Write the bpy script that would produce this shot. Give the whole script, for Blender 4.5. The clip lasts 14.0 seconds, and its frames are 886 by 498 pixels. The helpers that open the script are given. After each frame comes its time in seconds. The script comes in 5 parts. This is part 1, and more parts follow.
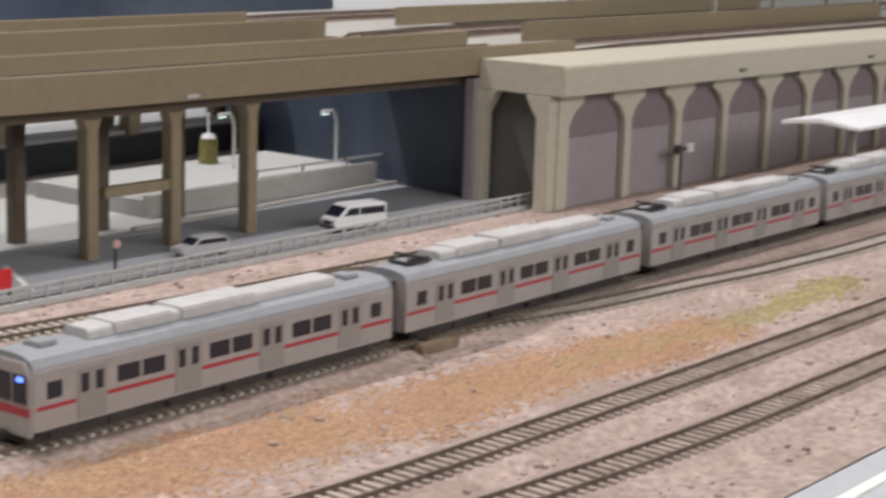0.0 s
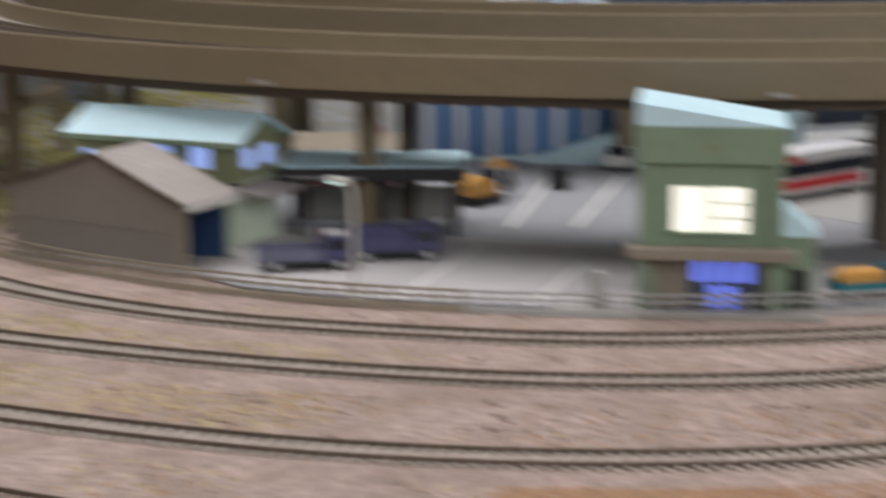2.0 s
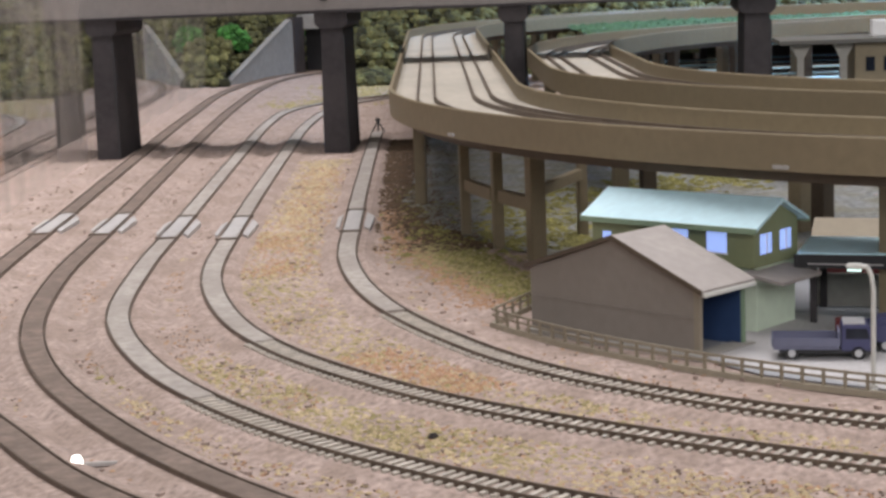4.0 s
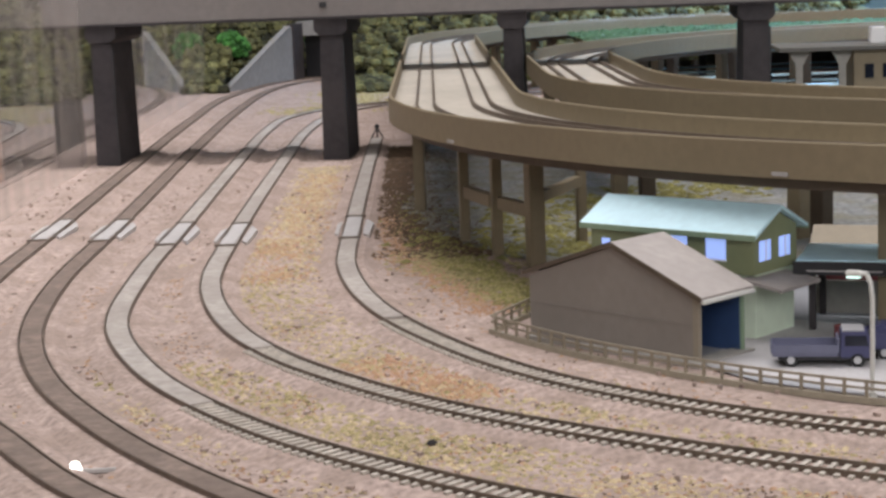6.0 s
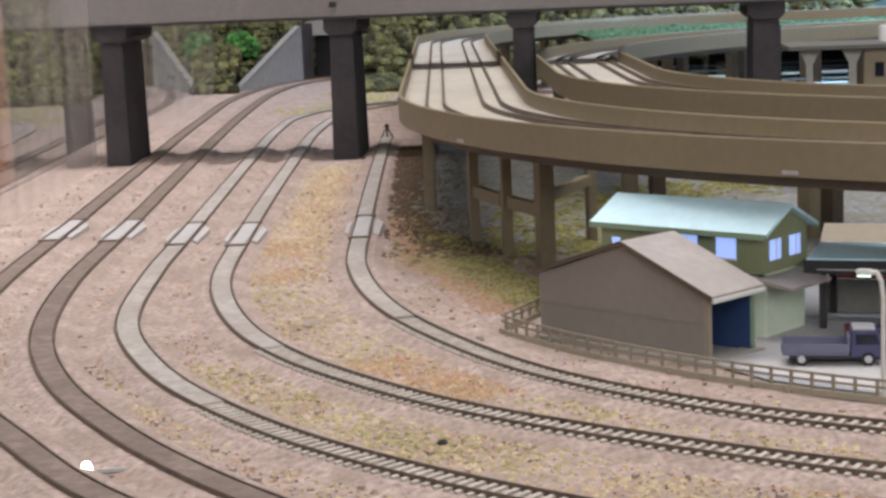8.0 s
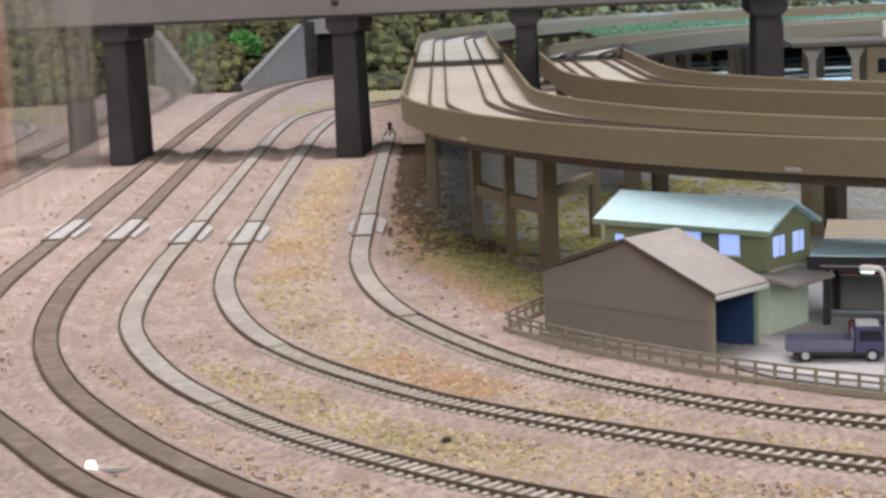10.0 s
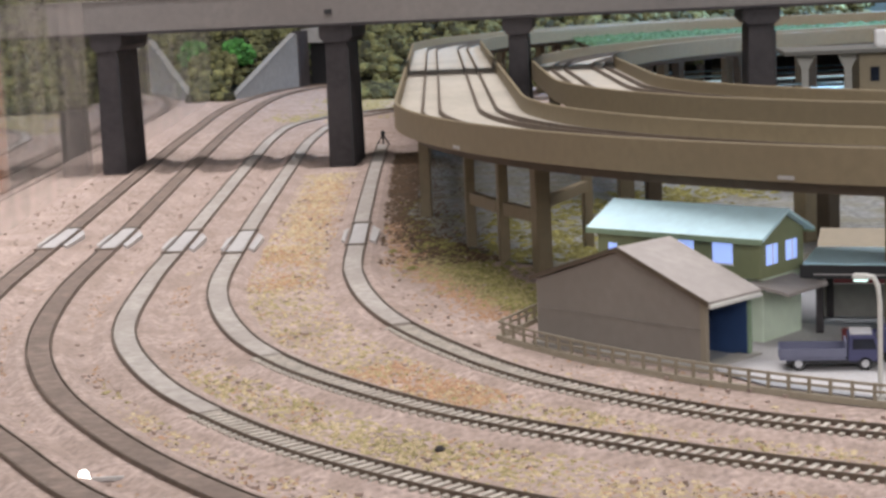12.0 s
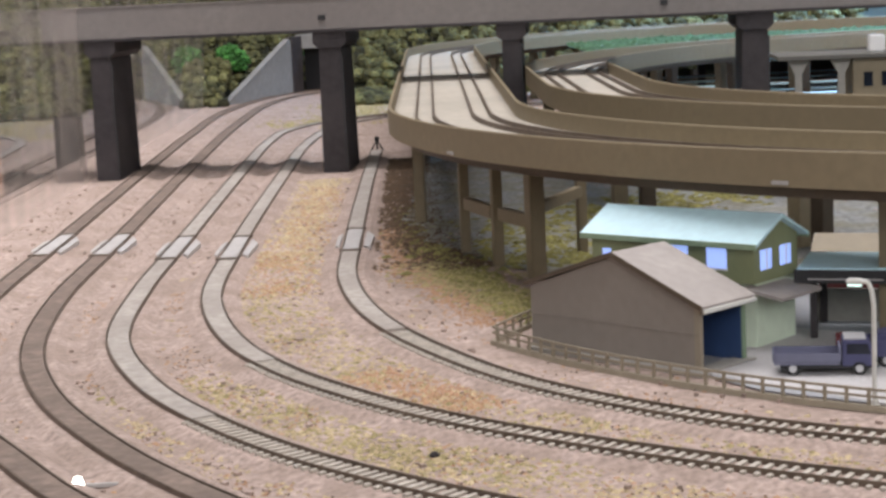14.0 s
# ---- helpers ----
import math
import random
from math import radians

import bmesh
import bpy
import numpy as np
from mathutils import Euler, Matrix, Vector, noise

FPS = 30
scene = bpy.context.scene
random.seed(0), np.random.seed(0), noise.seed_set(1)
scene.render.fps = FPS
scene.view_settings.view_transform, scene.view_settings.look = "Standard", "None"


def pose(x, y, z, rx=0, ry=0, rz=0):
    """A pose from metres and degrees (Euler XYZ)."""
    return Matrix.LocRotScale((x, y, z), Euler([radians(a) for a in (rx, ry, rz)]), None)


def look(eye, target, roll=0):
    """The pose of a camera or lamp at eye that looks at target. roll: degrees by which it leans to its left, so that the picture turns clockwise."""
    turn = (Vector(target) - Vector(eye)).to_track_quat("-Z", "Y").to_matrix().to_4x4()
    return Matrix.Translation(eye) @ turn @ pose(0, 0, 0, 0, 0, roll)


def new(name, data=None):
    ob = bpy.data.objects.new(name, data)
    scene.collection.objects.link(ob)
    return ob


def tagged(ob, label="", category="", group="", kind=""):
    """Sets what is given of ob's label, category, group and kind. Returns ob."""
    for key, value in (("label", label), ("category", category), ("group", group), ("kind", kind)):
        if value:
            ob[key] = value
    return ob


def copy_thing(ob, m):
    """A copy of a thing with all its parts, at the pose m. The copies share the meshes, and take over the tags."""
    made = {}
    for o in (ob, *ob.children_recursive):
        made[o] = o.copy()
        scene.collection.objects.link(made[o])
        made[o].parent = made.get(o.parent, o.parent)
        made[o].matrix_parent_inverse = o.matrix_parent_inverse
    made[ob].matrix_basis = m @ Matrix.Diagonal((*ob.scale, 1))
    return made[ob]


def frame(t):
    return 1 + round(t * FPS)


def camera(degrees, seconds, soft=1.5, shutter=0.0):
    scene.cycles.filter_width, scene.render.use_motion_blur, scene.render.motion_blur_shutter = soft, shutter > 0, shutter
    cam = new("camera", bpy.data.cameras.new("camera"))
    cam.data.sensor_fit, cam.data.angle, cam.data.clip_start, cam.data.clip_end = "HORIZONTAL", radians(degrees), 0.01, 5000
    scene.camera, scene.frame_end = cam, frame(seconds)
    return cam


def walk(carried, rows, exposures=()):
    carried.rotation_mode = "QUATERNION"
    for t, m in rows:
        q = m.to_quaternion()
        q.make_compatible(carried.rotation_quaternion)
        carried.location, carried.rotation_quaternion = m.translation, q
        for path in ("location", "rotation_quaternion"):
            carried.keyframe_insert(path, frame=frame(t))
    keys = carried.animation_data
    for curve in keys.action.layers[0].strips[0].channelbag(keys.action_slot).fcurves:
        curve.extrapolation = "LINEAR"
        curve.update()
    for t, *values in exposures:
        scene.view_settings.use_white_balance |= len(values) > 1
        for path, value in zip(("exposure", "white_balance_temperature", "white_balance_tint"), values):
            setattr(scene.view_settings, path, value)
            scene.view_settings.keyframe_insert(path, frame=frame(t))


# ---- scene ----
cam = camera(28.12, 14.0, soft=2.9, shutter=0.9)
EYE = (0.0, 0.0, 0.130)
# seconds, heading, tilt, lean in degrees; the camera is held over the table edge and pans to its left
PATH = [
    (0, -52.14, -10.94, 1.86),
    (0.1, -51.73, -11.12, 1.75),
    (0.3, -50.12, -11.87, 2.35),
    (0.5, -46.44, -12.44, 2.42),
    (0.6, -44.69, -12.78, 2.54),
    (0.9, -38.21, -12.80, 1.34),
    (1, -36.66, -13.03, 1.33),
    (1.2, -33.58, -13.20, 1.09),
    (1.3, -32.37, -13.29, 0.87),
    (1.5, -27.89, -13.62, 0.59),
    (1.7, -23.69, -13.35, 0.14),
    (1.8, -21.00, -13.14, -0.30),
    (2, -16.91, -12.22, -0.37),
    (2.4, -8.32, -11.30, -1.84),
    (2.5, -6.72, -11.36, -1.59),
    (3, -1.67, -9.10, -1.98),
    (3.5, -0.71, -8.92, -2.07),
    (4, -0.10, -9.11, -2.22),
    (6.5, -0.14, -8.87, -2.16),
    (7, 0.10, -8.89, -2.27),
    (7.5, 0.19, -8.93, -2.33),
    (8, 0.19, -8.90, -2.33),
    (10.5, 0.29, -8.97, -2.63),
    (11, 0.13, -8.92, -2.56),
    (11.5, -0.02, -8.78, -2.51),
    (12, 0.07, -8.69, -2.60),
    (12.5, -0.02, -8.69, -2.57),
    (13, -0.02, -8.63, -2.60),
    (13.5, -0.00, -8.59, -2.63),
    (14, -0.13, -8.52, -2.67),
]


def heading(a, p):
    a, p = radians(a), radians(p)
    return Vector((-math.sin(a) * math.cos(p), math.cos(a) * math.cos(p), math.sin(p)))


walk(cam, [(t, look(EYE, Vector(EYE) + heading(a, p), r)) for t, a, p, r in PATH], exposures=[(0, 0.5), (0.5, 0.55), (1.0, 0.46), (1.5, 0.24), (2.0, -0.02), (2.5, 0.06), (3.0, 0.14), (4.0, 0.22), (6.5, 0.27), (8.0, 0.33), (10.5, 0.38), (14, 0.38)])

# ---- light ----
world = bpy.data.worlds.new("hall")
scene.world = world
world.use_nodes = True
world.node_tree.nodes["Background"].inputs[0].default_value = (0.85, 0.92, 1.0, 1)
world.node_tree.nodes["Background"].inputs[1].default_value = 0.35


def tube_lamp(name, x, y, z, sx, sy, watts, colour, aim=None):
    d = bpy.data.lights.new(name, "AREA")
    d.shape, d.size, d.size_y, d.energy, d.color = "RECTANGLE", sx, sy, watts, colour
    ob = new(name, d)
    ob.matrix_basis = look((x, y, z), aim or (x, y, 0))
    return ob


# the lit front of the hall behind the camera, two ceiling tubes, and the cool lamps over the far side
tube_lamp("hall_front_light", 0.3, -2.35, 1.15, 3.4, 1.4, 50.0, (0.99, 0.97, 1.0), (0.2, 0.8, 0.0))
tube_lamp("hall_lamp", 0.3, 0.35, 1.95, 2.4, 0.10, 17.0, (1.0, 0.96, 0.985))
tube_lamp("hall_lamp", 0.1, 1.29, 1.95, 2.4, 0.05, 36.0, (1.0, 0.96, 0.985))
cool = tube_lamp("hall_lamp", 1.75, 2.2, 1.95, 0.7, 0.7, 76.0, (0.27, 0.56, 1.0), (1.08, 2.05, 0.0))
cool.data.spread = radians(54)

# ---- materials ----


def mat(name, colour, rough=0.7, metal=0.0, vary=0.25, grain=400.0, bump=0.15, second=None, patch=40.0, island=0.0, emit=0.0):
    """A procedural surface: two scales of tone, grain and fine relief."""
    m = bpy.data.materials.new(name)
    m.use_nodes = True
    nt = m.node_tree
    n, l = nt.nodes, nt.links
    b = n["Principled BSDF"]
    b.inputs["Roughness"].default_value = rough
    b.inputs["Metallic"].default_value = metal
    co = n.new("ShaderNodeTexCoord")
    geo = n.new("ShaderNodeNewGeometry")
    fine = n.new("ShaderNodeTexNoise")
    fine.inputs["Scale"].default_value, fine.inputs["Detail"].default_value = grain, 5
    big = n.new("ShaderNodeTexNoise")
    big.inputs["Scale"].default_value, big.inputs["Detail"].default_value = patch, 4
    l.new(geo.outputs["Position"], fine.inputs["Vector"])
    l.new(geo.outputs["Position"], big.inputs["Vector"])
    lo = tuple(c * (1 - vary) for c in colour)
    hi = tuple(min(1, c * (1 + vary)) for c in colour)
    r1 = n.new("ShaderNodeValToRGB")
    r1.color_ramp.elements[0].position, r1.color_ramp.elements[1].position = 0.3, 0.7
    r1.color_ramp.elements[0].color, r1.color_ramp.elements[1].color = (*lo, 1), (*hi, 1)
    l.new(fine.outputs["Fac"], r1.inputs["Fac"])
    r2 = n.new("ShaderNodeValToRGB")
    r2.color_ramp.elements[0].position, r2.color_ramp.elements[1].position = 0.42, 0.62
    mix = n.new("ShaderNodeMix")
    mix.data_type = "RGBA"
    l.new(big.outputs["Fac"], r2.inputs["Fac"])
    l.new(r2.outputs["Color"], mix.inputs["Factor"])
    l.new(r1.outputs["Color"], mix.inputs["A"])
    other = n.new("ShaderNodeMix")
    other.data_type = "RGBA"
    other.inputs["Factor"].default_value = 0.55 if second else 0.12
    l.new(r1.outputs["Color"], other.inputs["A"])
    other.inputs["B"].default_value = (*(second or tuple(c * 0.6 for c in colour)), 1)
    l.new(other.outputs["Result"], mix.inputs["B"])
    out = mix.outputs["Result"]
    if island:
        hsv = n.new("ShaderNodeHueSaturation")
        mr = n.new("ShaderNodeMapRange")
        mr.inputs["To Min"].default_value, mr.inputs["To Max"].default_value = 1 - island, 1 + island
        l.new(geo.outputs["Random Per Island"], mr.inputs["Value"])
        l.new(mr.outputs["Result"], hsv.inputs["Value"])
        l.new(out, hsv.inputs["Color"])
        out = hsv.outputs["Color"]
    l.new(out, b.inputs["Base Color"])
    if bump:
        bp = n.new("ShaderNodeBump")
        bp.inputs["Strength"].default_value, bp.inputs["Distance"].default_value = bump, 0.0006
        l.new(fine.outputs["Fac"], bp.inputs["Height"])
        l.new(bp.outputs["Normal"], b.inputs["Normal"])
    if emit:
        b.inputs["Emission Color"].default_value = (*colour, 1)
        b.inputs["Emission Strength"].default_value = emit
    return m


def glass(name, tint=(1, 1, 1), rough=0.0):
    m = bpy.data.materials.new(name)
    m.use_nodes = True
    b = m.node_tree.nodes["Principled BSDF"]
    b.inputs["Base Color"].default_value = (*tint, 1)
    b.inputs["Transmission Weight"].default_value = 1
    b.inputs["Roughness"].default_value = rough
    b.inputs["IOR"].default_value = 1.49
    return m


M_SAND = mat("pink_ballast", (0.368, 0.284, 0.244), 0.95, 0, 0.36, 420, 1.0, (0.25, 0.188, 0.15), 45)
M_ORANGE = mat("orange_turf", (0.369, 0.222, 0.136), 0.95, 0, 0.15, 500, 0.5, (0.38, 0.25, 0.14), 45, island=0.14)
M_OLIVE = mat("olive_turf", (0.215, 0.197, 0.06), 0.95, 0, 0.3, 450, 1.0, (0.12, 0.11, 0.04), 60, island=0.25)
M_OLIVEPALE = mat("yellow_green_turf", (0.32, 0.27, 0.13), 0.95, 0, 0.2, 450, 0.7, (0.26, 0.215, 0.11), 60, island=0.2)
M_STRAW = mat("straw_turf", (0.45, 0.36, 0.22), 0.95, 0, 0.15, 500, 0.5, (0.42, 0.33, 0.20), 60, island=0.14)
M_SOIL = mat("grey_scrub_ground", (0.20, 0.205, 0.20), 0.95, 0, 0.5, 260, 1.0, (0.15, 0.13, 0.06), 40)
M_LOT = mat("grey_asphalt", (0.31, 0.32, 0.335), 0.9, 0, 0.1, 700, 0.3, (0.26, 0.268, 0.28), 18)
M_YARD = mat("pale_yard_concrete", (0.49, 0.475, 0.47), 0.9, 0, 0.1, 600, 0.2, (0.41, 0.40, 0.395), 25)
M_APRON = mat("pale_concrete_apron", (0.36, 0.36, 0.335), 0.9, 0, 0.08, 500, 0.2, (0.35, 0.355, 0.345), 14)
M_LINE = mat("white_road_paint", (0.72, 0.72, 0.68), 0.8, 0, 0.1, 800, 0.1)
M_RAIL = mat("dark_rail_steel", (0.125, 0.096, 0.074), 0.5, 0.35, 0.3, 300, 0.1, (0.18, 0.14, 0.105), 60)
M_RAILBROWN = mat("brown_rail", (0.22, 0.16, 0.10), 0.5, 0.3, 0.2, 300, 0.1)
M_SLEEPER = mat("beige_sleeper", (0.47, 0.43, 0.37), 0.85, 0, 0.25, 400, 0.3, (0.36, 0.32, 0.27), 60)
M_SLEEPERDARK = mat("weathered_sleeper", (0.405, 0.330, 0.277), 0.85, 0, 0.25, 400, 0.3, (0.20, 0.16, 0.13), 70)
M_SLAB = mat("pale_grey_slab", (0.36, 0.325, 0.29), 0.9, 0, 0.2, 300, 0.4, (0.27, 0.235, 0.205), 24)
M_SLABDARK = mat("dark_weathered_slab", (0.19, 0.143, 0.115), 0.85, 0, 0.3, 300, 0.4, (0.13, 0.098, 0.078), 40)
M_PAD = mat("white_joint_plate", (0.44, 0.42, 0.405), 0.6, 0, 0.1, 300, 0.1)
M_TURNOUT = mat("rusty_turnout_bed", (0.17, 0.125, 0.08), 0.85, 0, 0.4, 300, 0.5, (0.26, 0.20, 0.14), 60)
M_VIA = mat("tan_viaduct_plastic", (0.235, 0.190, 0.118), 0.5, 0, 0.08, 250, 0.06, (0.205, 0.163, 0.102), 9)
M_VIADECK = mat("pale_viaduct_deck", (0.43, 0.39, 0.325), 0.7, 0, 0.12, 250, 0.15, (0.33, 0.30, 0.25), 16)
# viaduct brown with shade put into the colour, for rear legs, caps and soffits
M_BROWNSHADED = mat("shaded_brown_plastic", (0.10, 0.075, 0.052), 0.6, 0, 0.1, 250, 0.05)
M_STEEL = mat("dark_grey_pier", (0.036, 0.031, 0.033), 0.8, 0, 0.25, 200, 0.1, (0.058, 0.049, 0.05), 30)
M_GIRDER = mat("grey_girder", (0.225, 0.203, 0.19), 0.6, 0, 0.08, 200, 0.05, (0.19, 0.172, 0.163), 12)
M_CREAM = mat("cream_arcade_plastic", (0.46, 0.425, 0.335), 0.55, 0, 0.06, 250, 0.05, (0.42, 0.39, 0.315), 12)
M_SHUTTER = mat("mauve_grey_shutter", (0.29, 0.255, 0.262), 0.6, 0, 0.06, 250, 0.05)
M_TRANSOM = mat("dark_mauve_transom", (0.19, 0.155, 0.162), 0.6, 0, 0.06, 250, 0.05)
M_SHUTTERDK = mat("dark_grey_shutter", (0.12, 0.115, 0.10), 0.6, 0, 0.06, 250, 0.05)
M_NAVY = mat("dark_blue_board", (0.045, 0.06, 0.09), 0.45, 0, 0.2, 60, 0.02, (0.10, 0.125, 0.17), 7)
M_CONC = mat("grey_concrete", (0.36, 0.345, 0.31), 0.8, 0, 0.08, 300, 0.15)
M_TUNNEL = mat("grey_portal_concrete", (0.27, 0.265, 0.255), 0.85, 0, 0.12, 150, 0.2, (0.235, 0.23, 0.22), 20)
M_BLACK = mat("black_plastic", (0.02, 0.02, 0.022), 0.5, 0, 0.2, 300, 0.05)
M_TYRE = mat("rubber", (0.025, 0.025, 0.025), 0.8, 0, 0.2, 600, 0.1)
M_SILVER = mat("silver_train_paint", (0.37, 0.35, 0.335), 0.38, 0.2, 0.05, 300, 0.03, (0.33, 0.31, 0.29), 60)
M_ROOF = mat("grey_train_roof", (0.27, 0.28, 0.29), 0.6, 0, 0.08, 300, 0.08)
M_UNIT = mat("white_roof_unit", (0.48, 0.47, 0.455), 0.55, 0, 0.1, 300, 0.1, (0.41, 0.40, 0.385), 90)
M_RED = mat("red_stripe", (0.36, 0.03, 0.045), 0.4, 0, 0.06, 300, 0.0)
M_REDSIGN = mat("red_sign_paint", (0.62, 0.02, 0.03), 0.4, 0, 0.06, 300, 0.0)
M_WINDOW = mat("dark_window", (0.015, 0.018, 0.03), 0.12, 0, 0.2, 100, 0.0)
M_DOOR = mat("dull_steel_door", (0.29, 0.275, 0.26), 0.42, 0.2, 0.05, 300, 0.02)
M_UNDER = mat("underfloor_dark", (0.035, 0.03, 0.028), 0.7, 0, 0.3, 300, 0.1)
M_BLUELIGHT = mat("blue_headlight", (0.10, 0.22, 1.0), 0.3, 0, 0.0, 100, 0, emit=2.0)
M_BLUEWIN = mat("lit_blue_window", (0.36, 0.50, 1.0), 0.3, 0, 0.0, 100, 0, emit=0.62)
M_VIOLETWIN = mat("lit_violet_window", (0.16, 0.22, 0.85), 0.3, 0, 0.0, 100, 0, emit=0.75)
M_WHITEWIN = mat("lit_white_window", (1.0, 0.97, 0.86), 0.3, 0, 0.0, 100, 0, emit=0.75)
M_BULB = mat("glowing_bulb", (1.0, 0.98, 0.92), 0.3, 0, 0.0, 100, 0, emit=4.0)
M_GREEN = mat("sage_green_wall", (0.235, 0.32, 0.215), 0.6, 0, 0.04, 250, 0.03)
M_GREENDK = mat("olive_green_wall", (0.25, 0.275, 0.15), 0.6, 0, 0.05, 250, 0.03)
M_MINT = mat("pale_mint_wall", (0.68, 0.78, 0.62), 0.6, 0, 0.04, 250, 0.03)
M_ICE = mat("pale_blue_roof", (0.62, 0.86, 0.93), 0.5, 0, 0.05, 250, 0.05)
M_LEDGE = mat("taupe_ledge", (0.30, 0.26, 0.20), 0.6, 0, 0.06, 250, 0.05)
M_SHED = mat("taupe_grey_wall", (0.265, 0.236, 0.208), 0.65, 0, 0.06, 250, 0.05, (0.235, 0.21, 0.185), 30)
M_SHEDROOF = mat("beige_grey_roof", (0.36, 0.325, 0.30), 0.7, 0, 0.1, 250, 0.1, (0.31, 0.28, 0.26), 40)
M_BLUEIN = mat("blue_interior", (0.035, 0.07, 0.17), 0.5, 0, 0.1, 100, 0.02)
M_FENCE = mat("tan_fence", (0.29, 0.25, 0.185), 0.7, 0, 0.1, 300, 0.05)
M_FENCEGREY = mat("grey_fence", (0.40, 0.40, 0.38), 0.7, 0, 0.1, 300, 0.05)
M_WHITE = mat("white_paint", (0.80, 0.80, 0.79), 0.35, 0, 0.03, 300, 0.0)
M_SILVERCAR = mat("silver_car_paint", (0.55, 0.55, 0.56), 0.3, 0.3, 0.03, 300, 0.0)
M_BLUETRUCK = mat("indigo_truck_paint", (0.062, 0.064, 0.145), 0.4, 0, 0.06, 300, 0.0)
M_TRUCKBED = mat("slate_blue_bed", (0.15, 0.155, 0.225), 0.5, 0, 0.06, 300, 0.05)
M_TEAL = mat("teal_truck_paint", (0.015, 0.19, 0.24), 0.35, 0, 0.05, 300, 0.0)
M_AMBER = mat("orange_load", (0.62, 0.33, 0.08), 0.7, 0, 0.15, 300, 0.2)
M_BUSBLUE = mat("blue_bus_band", (0.11, 0.22, 0.42), 0.4, 0, 0.05, 300, 0.0)
M_IVORY = mat("ivory_bus_paint", (0.66, 0.65, 0.57), 0.4, 0, 0.04, 300, 0.0)
M_LAMP = mat("pale_lamp_post", (0.66, 0.66, 0.62), 0.5, 0, 0.05, 300, 0.0)
M_LAMPLIGHT = mat("lamp_glow", (0.75, 1.0, 0.95), 0.3, 0, 0.0, 100, 0, emit=0.9)
M_TEALBOARD = mat("teal_backdrop_board", (0.16, 0.27, 0.28), 0.7, 0, 0.08, 60, 0.05, (0.22, 0.32, 0.33), 6)
M_LEAF = mat("olive_foliage", (0.092, 0.09, 0.034), 0.95, 0, 0.5, 220, 1.0, (0.03, 0.036, 0.014), 70, island=0.75)
# near-black stand-in for the shade in the gaps between foliage clumps
M_GAPSHADE = mat("foliage_gap_shade", (0.022, 0.022, 0.011), 0.95, 0, 0.4, 200, 1.0, (0.012, 0.013, 0.007), 60)
M_LEAFBRIGHT = mat("fresh_green_foliage", (0.05, 0.18, 0.032), 0.9, 0, 0.4, 400, 1.0, (0.025, 0.09, 0.016), 60, island=0.4)
M_TERRACE = mat("dull_green_grass", (0.05, 0.095, 0.035), 0.95, 0, 0.3, 300, 0.8, (0.035, 0.07, 0.025), 20, island=0.3)
# for dark crumbs, and for litter that carries the viaduct's shade in its colour
M_LITTERSHADE = mat("dark_litter_and_shade", (0.10, 0.062, 0.035), 0.95, 0, 0.3, 400, 0.8, (0.07, 0.05, 0.03), 40, island=0.25)
M_TRUNK = mat("bark", (0.10, 0.07, 0.045), 0.9, 0, 0.3, 400, 0.5)
M_DARKRED = mat("dark_red_paint", (0.16, 0.03, 0.03), 0.6, 0, 0.25, 250, 0.1)
M_PINKTILE = mat("faded_pink_tile", (0.46, 0.27, 0.25), 0.8, 0, 0.3, 150, 0.4, (0.36, 0.30, 0.28), 50)
M_BOARD = mat("table_edge_grey", (0.42, 0.43, 0.44), 0.6, 0, 0.05, 200, 0.05)
M_HALL = mat("brown_hall_wall", (0.27, 0.255, 0.24), 0.8, 0, 0.1, 8, 0.05)
M_HALLFLOOR = mat("brown_hall_floor", (0.20, 0.15, 0.115), 0.7, 0, 0.15, 20, 0.05)
M_CEIL = mat("hall_ceiling", (0.50, 0.48, 0.45), 0.8, 0, 0.03, 20, 0.02)
M_ORANGEFRAME = mat("orange_brown_frame", (0.36, 0.14, 0.06), 0.6, 0, 0.1, 60, 0.05)


def scratched_acrylic():
    """Clear plastic with a faint milky haze of upright wipe marks."""
    m = glass("scratched_acrylic")
    nt = m.node_tree
    n, l = nt.nodes, nt.links
    geo, grow, noise_t, ramp = n.new("ShaderNodeNewGeometry"), n.new("ShaderNodeVectorMath"), n.new("ShaderNodeTexNoise"), n.new("ShaderNodeMapRange")
    grow.operation = "MULTIPLY"
    grow.inputs[1].default_value = (30, 30, 3)
    noise_t.inputs["Scale"].default_value, noise_t.inputs["Detail"].default_value = 1.6, 5
    l.new(geo.outputs["Position"], grow.inputs[0])
    l.new(grow.outputs["Vector"], noise_t.inputs["Vector"])
    ramp.inputs["From Min"].default_value, ramp.inputs["From Max"].default_value = 0.35, 0.7
    ramp.inputs["To Min"].default_value, ramp.inputs["To Max"].default_value = 0.03, 0.22
    l.new(noise_t.outputs["Fac"], ramp.inputs["Value"])
    haze, mix = n.new("ShaderNodeBsdfDiffuse"), n.new("ShaderNodeMixShader")
    haze.inputs["Color"].default_value = (0.6, 0.53, 0.47, 1)
    l.new(ramp.outputs["Result"], mix.inputs["Fac"])
    l.new(n["Principled BSDF"].outputs["BSDF"], mix.inputs[1])
    l.new(haze.outputs["BSDF"], mix.inputs[2])
    l.new(mix.outputs["Shader"], n["Material Output"].inputs["Surface"])
    return m


M_ACRYLIC = scratched_acrylic()

# ---- building helpers; all lengths below are in millimetres ----
MM = 0.001


